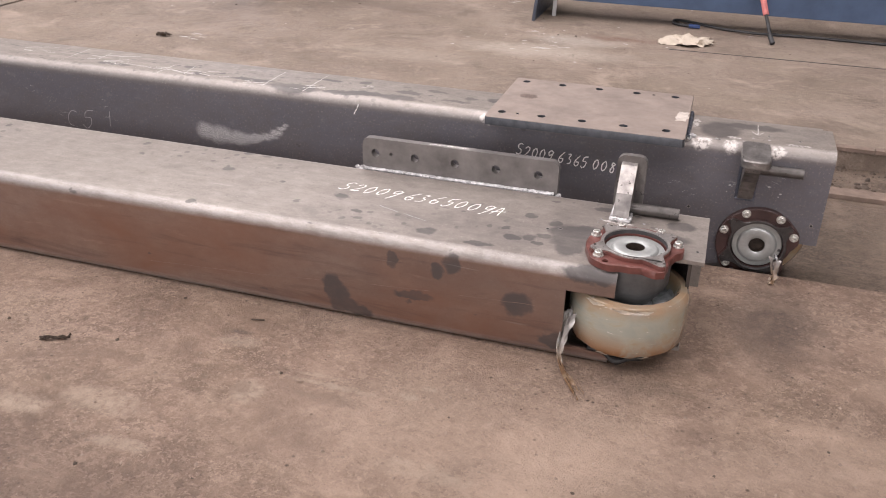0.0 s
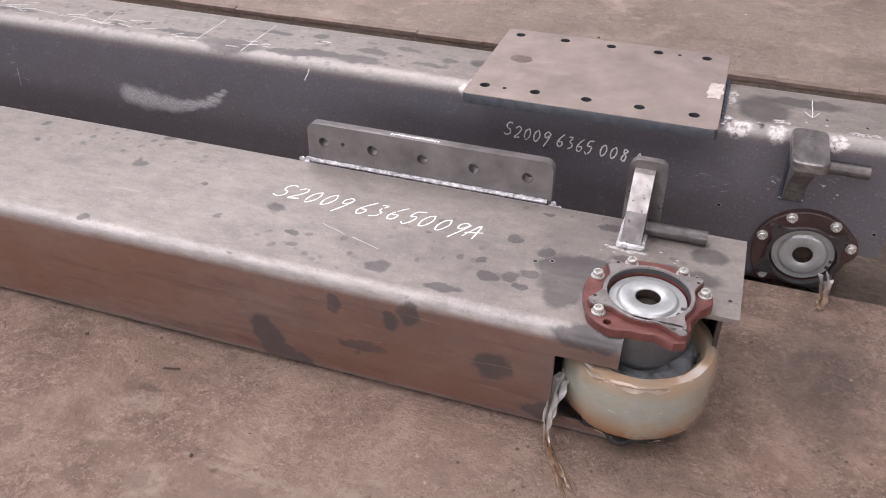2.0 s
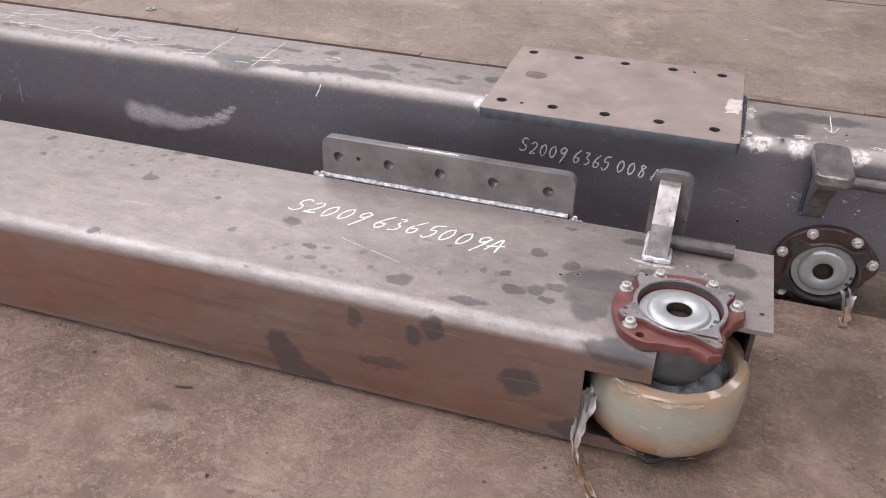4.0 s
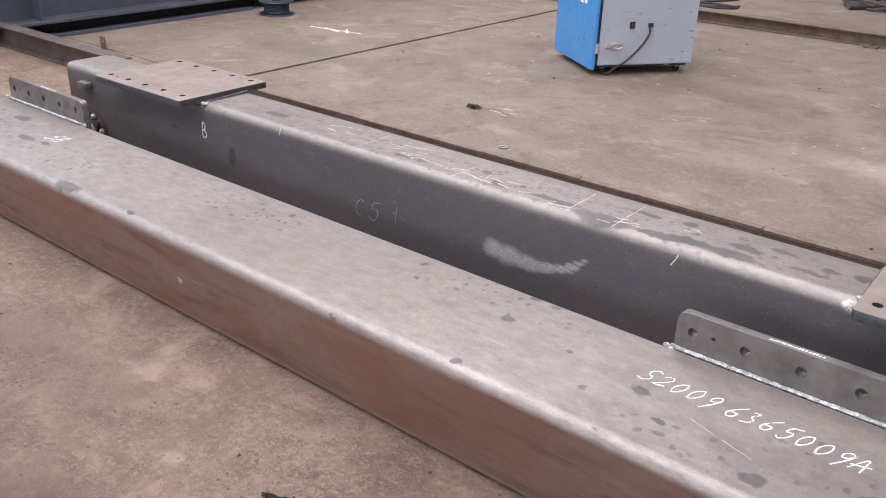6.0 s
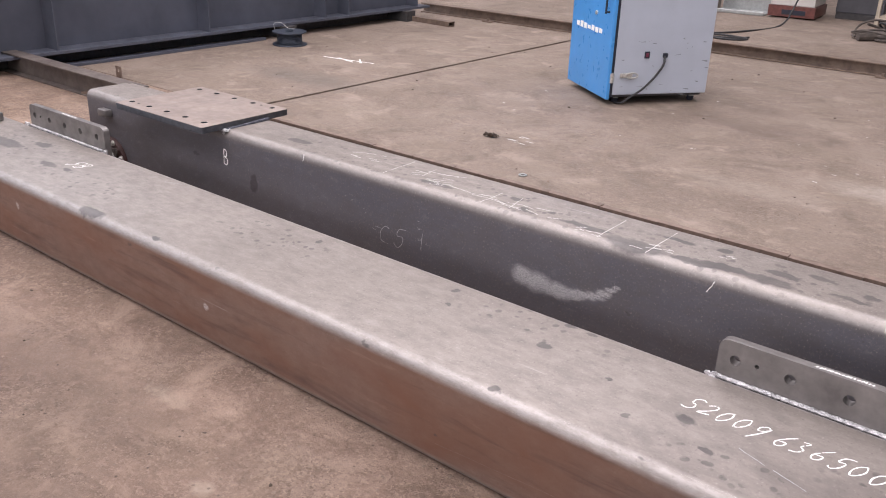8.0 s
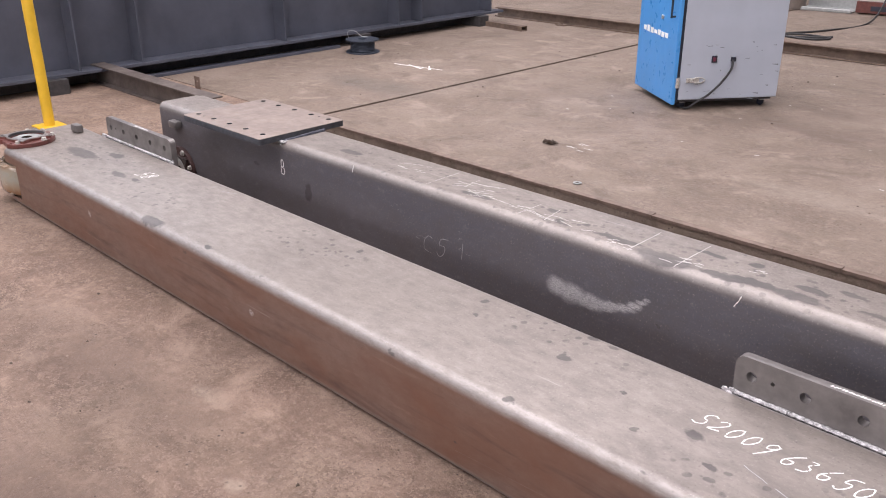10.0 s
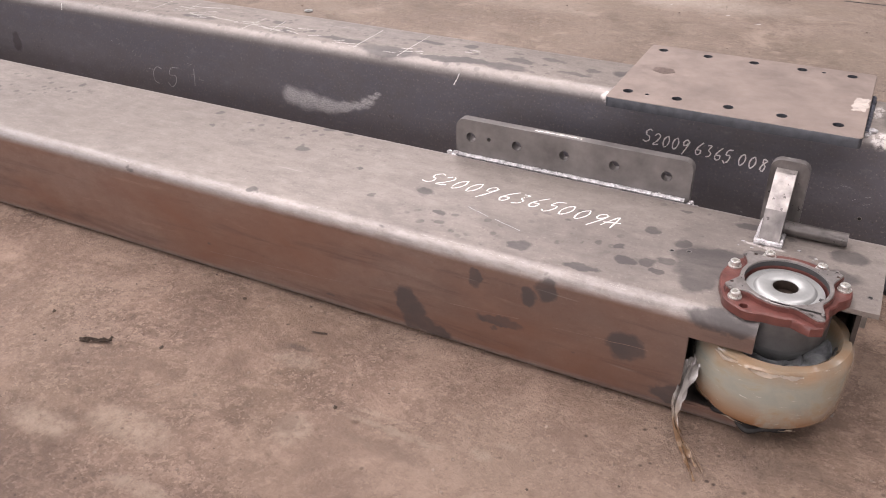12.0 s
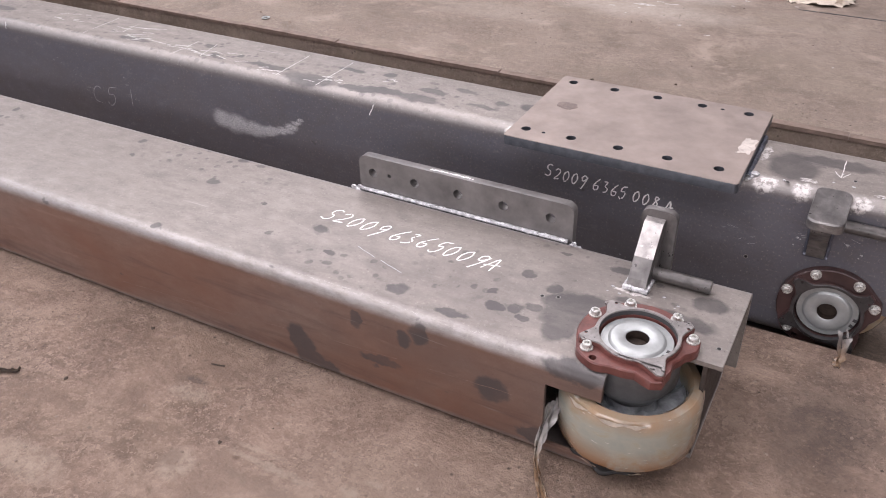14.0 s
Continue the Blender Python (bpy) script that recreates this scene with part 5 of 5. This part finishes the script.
rng = random.Random(5)
for _ in range(26):
    x, z = rng.uniform(0.1, 0.8), rng.uniform(0.085, 0.55) ** 1.2
    dx = rng.uniform(0.01, 0.05)
    vs = [bm.verts.new((x + a, -0.0006, z + b)) for a, b in ((0, 0), (dx, rng.uniform(-0.01, 0.01)), (dx, 0.003), (0, 0.003))]
    bm.faces.new(vs)
tagged(part("scuff_marks", bm, M_SCUFF, body), "grey scuffs low on the sheet metal", kind="stuff")

# ---- plate girder at the side, with what lies under it ----
g = thing("plate_girder", pose(-7.0, 0, 0), "long grey-blue welded plate girder resting on packers", "girder")
part("bottom_flange", a_box(-0.42, 0, -7, 6.7, 0.12, 0.145, bevel=0.002), M_GIRDER, g)
part("web", a_box(-0.222, -0.206, -7, 6.7, 0.145, 1.4), M_GIRDER, g)
part("top_flange", a_box(-0.42, 0, -7, 6.7, 1.4, 1.425), M_GIRDER, g)
for y in (-2.4, -0.9, 1.45, 2.0, 3.5, 5.0, 5.35, 6.5):
    part("stiffener", a_box(-0.206, -0.03, y, y + 0.014, 0.145, 1.4), M_GIRDER, g)
for y in (1.15, 4.35, 6.2):
    p = thing("packer", pose(-7.235, y, 0), "dark steel packing block under the girder", "packer", "girder packers")
    part("packer_block", a_box(0, 0.3, 0, 0.16, 0, 0.119, bevel=0.004), M_DARK, p)
# Added dark block: stops light passing under the girder and darkens the gap.
p = thing("gap_blocker", pose(-7.36, -6.8, 0), "added dark block that shades the gap under the girder", "timber")
part("blocker_body", a_box(0, 0.12, 0, 13.3, 0, 0.118, bevel=0.006), M_DARK, p)
p = thing("flat_bar", pose(-7.08, 2.0, 0), "long grey flat bar on the floor under the girder", "steel bar")
part("bar_body", a_box(0, 0.08, 0, 2.15, 0.003, 0.03, bevel=0.003), M_GIRDER, p)
p = thing("square_tube", pose(-7.3, 6.33, 0.003, 0, 0, -4), "length of pale grey square tube on the floor", "steel tube")
bm = bmesh.new()
for y0, y1, z0, z1 in ((0, 0.1, 0, 0.008), (0, 0.1, 0.047, 0.055), (0, 0.008, 0.008, 0.047), (0.092, 0.1, 0.008, 0.047)):
    box(bm, 0, 0.95, y0, y1, z0, z1)
part("tube_body", bm, M_RUST, p)


def i_beam(bm, length, h, w, t):
    """A beam along x with its two flanges and web."""
    box(bm, 0, length, 0, w, 0, t, bevel=0.002)
    box(bm, 0, length, w / 2 - t / 2, w / 2 + t / 2, t, h - t)
    box(bm, 0, length, 0, w, h - t, h, bevel=0.002)


bm = bmesh.new()
i_beam(bm, 1.9, 0.16, 0.12, 0.011)
p = thing("cross_beam", pose(-7.25, 1.62, 0), "dusty grey steel beam lying across the floor", "beam")
part("beam_body", bm, M_DULLBEAM, p)
p = thing("steel_offcut", pose(-6.05, 1.62, 0, 0, 0, 20), "small rusty steel offcut on the floor", "offcut")
part("offcut_body", a_box(0, 0.16, 0, 0.05, 0, 0.025, bevel=0.003), M_RUST, p)
p = thing("bracket", pose(-6.35, 2.1, 0.0), "small upright steel bracket on the slab", "bracket")
bm = cut_plate([(0, 0), (0.07, 0), (0.07, 0.11), (0, 0.11)], [circle(0.035, 0.075, 0.012, 12)], 0, 0.008, pose(0, 0, 0, 90, 0, 0))
part("bracket_upright", bm, M_EDGE, p)
part("bracket_foot", a_box(0, 0.07, -0.06, -0.008, 0, 0.008), M_EDGE, p)

sp = thing("wire_spool", pose(-6.66, 4.16, 0.003), "dark blue-grey spool of wire standing on the slab", "spool")
part("lower_flange", turned(solid([(0.165, 0), (0.168, 0.004), (0.165, 0.012)]), 40), M_SPOOL, sp, "", True)
prof = [(0.09, 0.012)]
for k in range(8):
    z = 0.016 + k * 0.0125
    prof += [(0.118, z), (0.123, z + 0.005), (0.118, z + 0.01)]
part("wire_winding", turned(prof + [(0.09, 0.118)], 40), M_SPOOL, sp, "wound dark wire", True)
part("upper_flange", turned([(0.045, 0.118), (0.165, 0.118), (0.168, 0.123), (0.165, 0.13), (0.045, 0.13), (0.045, 0.118)], 40), M_SPOOL, sp, "", True)
bm = bmesh.new()
tube_path(bm, smooth_path([(-0.17, -0.03, 0.1), (-0.2, -0.02, 0.18), (-0.14, 0.02, 0.19), (-0.08, 0.06, 0.14), (-0.04, 0.1, 0.134)], 6), 0.003, 6)
part("loose_end", bm, M_ZINC, sp, "pale loose wire end")
bm = bmesh.new()
rod(bm, (0, 0, 0), (0, 0, 1.15), 0.036, 20)
p = thing("yellow_post", pose(-6.02, 0.76, 0), "yellow painted steel post on the floor", "post")
part("post_pipe", bm, M_YELLOW, p, "", True)
part("foot_plate", a_box(-0.09, 0.09, -0.09, 0.09, 0, 0.01, bevel=0.002), M_YELLOW, p)

# ---- rail beams across the slab ----
bm = bmesh.new()
i_beam(bm, 16.4, 0.115, 0.13, 0.012)
k = thing("rail_beam", pose(-7.4, 7.0, 0.003), "long rusty brown steel beam lying across the slab", "beam")
part("beam_body", bm, M_RUST, k)
for x in (-6.3, -3.75, -1.9, 0.8):
    c = part("clip", a_box(x + 7.4 - 0.06, x + 7.4 + 0.06, -0.09, -0.002, 0, 0.014), M_RUST, k, "rusty hold-down clip")
    part("clip_bolt", turned(solid([(0.016, 0.014), (0.016, 0.04)]), 6, pose(x + 7.4, -0.05, 0)), M_RUST, c)

# ---- blue beam with its end plate ----
b = thing("blue_beam", pose(-1.02, 4.44, 0), "blue-primed steel beam with a notched end plate", "beam")
part("front_flange", a_box(0.05, 7, 0, 0.02, 0.13, 0.448, bevel=0.002), M_BLUE, b)
part("web", a_box(0.05, 7, 0.02, 0.215, 0.425, 0.438), M_PALESTEEL, b, "pale bare steel web")
# Back flange coloured dark for the shade on it.
part("back_flange", a_box(0.05, 7, 0.215, 0.235, 0.13, 0.505, bevel=0.002), M_DARK, b)
lean = pose(-0.02, 0, 0, 0, 5.5, 0)
end = [(-0.2, 0.0), (0.47, 0.0), (0.47, 0.66), (0.36, 0.7), (0.3, 0.5), (0.1, 0.5), (0.06, 0.62), (-0.2, 0.62)]
bm = cut_plate(end, [circle(-0.13, 0.16, 0.014, 12), circle(-0.13, 0.5, 0.014, 12), circle(0.4, 0.16, 0.014, 12)], 0, 0.022, lean @ Matrix(((0, 0, 1, 0), (1, 0, 0, 0), (0, 1, 0, 0), (0, 0, 0, 1))))
plate = part("end_plate", bm, M_BLUEDARK, b, "dark blue drilled end plate")
for z in (0.2, 0.36):
    bm = bmesh.new()
    vs = [bm.verts.new((0.03 + z * 0.09 + a, y, z + c)) for c in (0, 0.012) for a, y in ((0, 0), (0.06, 0), (0, -0.05))]
    bm.faces.new(vs[:3])
    bm.faces.new(vs[3:])
    for i in range(3):
        bm.faces.new((vs[i], vs[(i + 1) % 3], vs[3 + (i + 1) % 3], vs[3 + i]))
    part("gusset", bm, M_PALESTEEL, plate, "pale triangular gusset")
p = thing("support_block", pose(-0.93, 4.45, 0, 0, 0, 10), "pale wedge block under the blue beam", "block")
part("block_body", a_box(0, 0.03, 0, 0.12, 0, 0.129, bevel=0.004), M_PALESTEEL, p)
p = thing("support_block", pose(3.2, 4.44, 0), "dark timber block under the blue beam", "block")
part("block_body", a_box(0, 0.2, 0, 0.24, 0, 0.129, bevel=0.006), M_DARK, p)
rng = random.Random(3)
bm = strokes(scribble(0.42, 0.27, 0.1, 0.03, 9, 31), 0.003, lambda u, v: (u, -0.001, v), 12)
part("chalk_scrawl", bm, M_CHALKFAINT, b, "faint chalk scrawl")

# welding torch leaning on the blue beam, with its cable
t = thing("welding_torch", pose(0, 0, 0), "welding torch with a pink handle leaning on the beam", "welding torch")
bm = bmesh.new()
rod(bm, (0.585, 4.27, 0.17), (0.50, 4.42, 0.40), 0.02, 14)
part("torch_handle", bm, M_PINK, t, "faded pink-red grip", True)
bm = bmesh.new()
tube_path(bm, smooth_path([(0.585, 4.27, 0.17), (0.61, 4.22, 0.11), (0.632, 4.17, 0.05)], 6), 0.012, 10)
rod(bm, (0.632, 4.17, 0.05), (0.655, 4.13, 0.012), 0.017, 12)
part("torch_neck", bm, M_CABLE, t, "dark bent neck and nozzle", True)
bm = bmesh.new()
tube_path(bm, smooth_path([(3.2, 4.36, 0.012), (2.2, 4.30, 0.012), (1.35, 4.40, 0.012), (0.8, 4.42, 0.012), (0.55, 4.36, 0.02), (0.3, 4.46, 0.012), (0.08, 4.60, 0.012), (-0.03, 4.62, 0.012), (-0.02, 4.5, 0.012), (0.1, 4.44, 0.015)], 10), 0.0095, 8)
c = part("torch_cable", bm, M_CABLE, t, "black cable on the floor", True)
part("connector", a_box(0.08, 0.16, 4.424, 4.45, 0.004, 0.03, bevel=0.005, m=None), M_NAVY, c, "blue connector")

# ---- machines along the far side ----


def gas_cylinder(x, y, r, h, material, label):
    o = thing("gas_cylinder", pose(x, y, 0), label, "gas cylinder", "gas cylinders")
    part("shell", turned(solid([(r * 0.9, 0.0), (r, 0.03), (r, h - r), (r * 0.85, h - r * 0.4), (r * 0.4, h), (0.03, h + 0.02), (0.03, h + 0.1)]), 32), material, o, "", True)
    part("valve", turned(solid([(0.018, h + 0.1), (0.022, h + 0.16)]), 10), M_ZINC, o)
    return o


gas_cylinder(-5.0, 10.35, 0.16, 1.3, M_CYL, "grey steel gas cylinder standing upright")
for x in (-0.38, 0.02, 0.42):
    gas_cylinder(x, 10.25, 0.165, 1.3, M_CYL, "dusty grey-brown gas cylinder in a rack")
r = thing("cylinder_rack", pose(-0.66, 10.0, 0), "rusty red steel rack holding gas cylinders", "rack")
for x in (0.0, 0.46, 0.88, 1.34):
    part("rack_post", a_box(x, x + 0.05, 0, 0.05, 0.02, 1.2), M_PRIMER, r)
part("rack_base", a_box(-0.06, 1.45, -0.04, 0.5, 0.0, 0.022), M_RUST, r)

m_ = thing("power_source", pose(-4.17, 10.4, 0, 0, 0, 5), "white welding power source on a red base", "welder")
part("case", a_box(0, 0.56, 0, 0.65, 0.16, 1.0, bevel=0.01), M_WHITE, m_, "off-white sheet-metal case")
base = part("base_frame", a_box(-0.02, 0.58, -0.02, 0.67, 0.02, 0.16, bevel=0.004), M_PRIMER, m_, "red-brown base frame")
part("vent_slot", a_box(0.16, 0.46, -0.026, -0.019, 0.05, 0.11, bevel=0.003), M_RUBBER, base, "dark slot")
m_ = thing("power_source", pose(-3.5, 11.0, 0), "dark grey welding power source", "welder")
part("case", a_box(0, 0.6, 0, 0.6, 0.08, 1.0, bevel=0.01), M_CASEGREY, m_)
part("base_frame", a_box(0.02, 0.58, -0.03, 0.58, 0, 0.08), M_DARK, m_)
m_ = thing("steel_tray", pose(-4.9, 10.28, 0, 0, 0, 4), "shiny crumpled metal tray with a pale rim", "tray")
bm = bmesh.new()
box(bm, 0, 0.68, 0, 0.03, 0, 0.05, bevel=0.01)
box(bm, 0, 0.68, 0.03, 0.4, 0, 0.02)
box(bm, 0, 0.68, 0.4, 0.43, 0, 0.28)
part("tray_body", bm, M_ZINC, m_)

# trolley with a motor and hoses
tr = thing("trolley", pose(-2.86, 10.42, 0), "cream steel trolley frame with a motor", "trolley")
for x in (0, 0.66):
    for y in (0, 0.5):
        part("trolley_post", a_box(x, x + 0.045, y, y + 0.045, 0.0, 0.95, bevel=0.004), M_CREAM, tr)
for z in (0.1, 0.5):
    part("shelf", a_box(0.002, 0.70, -0.01, 0.555, z, z + 0.025), M_CREAM, tr)
mo = part("motor", turned(solid([(0.06, 0), (0.11, 0.02), (0.115, 0.05), (0.115, 0.26), (0.09, 0.3)]), 28, pose(0.42, -0.04, 0.24, -90, 0, 0)), M_CASEGREY, tr, "ribbed grey motor", True)
part("shaft", turned(solid([(0.03, -0.03), (0.03, 0.0)]), 12, pose(0.42, -0.04, 0.24, -90, 0, 0)), M_ZINC, mo)
rng = random.Random(21)


def hose(name, pts, r, material, label):
    bm = bmesh.new()
    tube_path(bm, smooth_path(pts, 9), r, 8)
    return tagged(part(name, bm, material, None, "", True), label, "hose")


for n_ in range(20):
    cx, cy = -2.35 + rng.uniform(-0.15, 0.3), 9.5 + rng.uniform(-0.2, 0.3)
    ph, rx, ry = rng.uniform(0, 6.28), rng.uniform(0.2, 0.5), rng.uniform(0.12, 0.3)
    pts = [(cx + rx * math.cos(ph + a), cy + ry * math.sin(ph + a), 0.02 + 0.025 * n_ * (0.5 + 0.5 * math.sin(a * 1.7)) / 3) for a in np.linspace(0, rng.uniform(4, 7), 9)]
    hose("hose", pts, rng.choice((0.012, 0.016, 0.022)), rng.choice((M_CABLE, M_HOSE, M_HOSE)), "dusty coiled hose heaped on the floor")
hose("hose", [(-2.7, 9.12, 0.045), (-2.5, 9.3, 0.05), (-2.3, 9.38, 0.06), (-2.1, 9.5, 0.05)], 0.045, M_HOSE, "thick dusty hose end on the floor")
for pts in ([(-2.0, 10.35, 0.5), (-1.9, 10.2, 0.25), (-1.85, 9.9, 0.03), (-1.6, 9.9, 0.02), (-1.3, 10.5, 0.02), (-1.1, 10.9, 0.02)], [(-2.2, 9.4, 0.02), (-1.6, 9.7, 0.02), (-1.1, 10.1, 0.02), (-0.9, 10.6, 0.02), (-0.95, 11.1, 0.1)],
            [(-2.0, 9.5, 0.02), (-1.4, 9.9, 0.02), (-0.9, 9.9, 0.02), (-0.4, 9.3, 0.02), (0.1, 8.6, 0.02), (0.6, 8.2, 0.02)], [(-2.3, 10.4, 0.7), (-2.1, 10.2, 0.4), (-2.15, 10.0, 0.2), (-1.95, 9.8, 0.02), (-1.7, 10.0, 0.02), (-1.8, 10.4, 0.3), (-1.9, 10.6, 0.8)],
            [(-2.5, 10.4, 0.6), (-2.3, 10.1, 0.2), (-2.05, 9.9, 0.02), (-1.75, 9.6, 0.02)]):
    hose("cable", pts, 0.014, rng.choice((M_CABLE, M_HOSE)), "dusty black cable trailing over the floor")
hose("cable", [(-3.75, 10.2, 0.3), (-3.72, 9.6, 0.02), (-3.85, 8.7, 0.012), (-4.1, 8.15, 0.012), (-3.95, 8.0, 0.012), (-3.7, 8.15, 0.012), (-3.62, 8.25, 0.014)], 0.011, M_CABLE, "thin black cable trailing over the floor")
hose("cable", [(-4.15, 8.1, 0.012), (-3.9, 8.2, 0.016), (-3.6, 8.15, 0.012), (-3.75, 7.95, 0.012), (-4.12, 8.02, 0.014), (-4.2, 8.35, 0.012)], 0.011, M_CABLE, "loose coil of black cable on the floor")
hose("cable", [(0.0, 8.55, 0.03), (0.1, 8.8, 0.2), (0.22, 8.6, 0.1), (0.15, 8.4, 0.012), (-0.1, 8.5, 0.02), (-0.5, 8.3, 0.02)], 0.016, M_CABLE, "black cable loop on the floor")
hose("hose", [(-0.4, 8.25, 0.02), (0.0, 8.3, 0.03), (0.4, 8.15, 0.02), (0.9, 8.0, 0.02)], 0.026, M_REDHOSE, "dusty red hose on the floor")

m_ = thing("power_source", pose(-1.55, 11.2, 0), "pale grey welding power source on legs", "welder")
case = part("case", a_box(0.03, 0.62, 0, 0.6, 0.16, 1.0, bevel=0.01), M_WHITE, m_, "pale grey sheet-metal case")
for x in (0.0, 0.61):
    part("leg", a_box(x, x + 0.04, -0.02, 0.62, 0.0, 0.9, bevel=0.003), M_CREAM, m_)
part("bottom_rail", a_box(0.04, 0.61, -0.015, 0.02, 0.12, 0.16), M_CREAM, m_)
label = part("label_sheet", a_box(0.26, 0.5, -0.004, -0.001, 0.24, 0.42), M_PAPER, case, "white paper label")
bm = bmesh.new()
for k in range(4):
    box(bm, 0.28, 0.34 + 0.03 * (k % 3), -0.0055, -0.0045, 0.27 + 0.035 * k, 0.275 + 0.035 * k)
part("text_bar", bm, M_SCUFF, label)
bm = bmesh.new()
vs = [bm.verts.new(v) for v in ((-0.92, 8.05, 0.0), (-0.5, 8.15, 0.0), (-0.42, 8.35, 0.11), (-0.92, 8.05, 0.012), (-0.5, 8.13, 0.012), (-0.42, 8.33, 0.12), (-0.45, 8.45, 0.0))]
for f in ((0, 1, 2), (3, 5, 4), (0, 3, 4, 1), (1, 4, 5, 2), (0, 2, 5, 3)):
    bm.faces.new([vs[i] for i in f])
bm.faces.new((vs[1], vs[6], vs[2]))
tagged(part("steel_offcut", bm, M_DARK), "dark triangular steel offcut propped on the floor", "offcut")
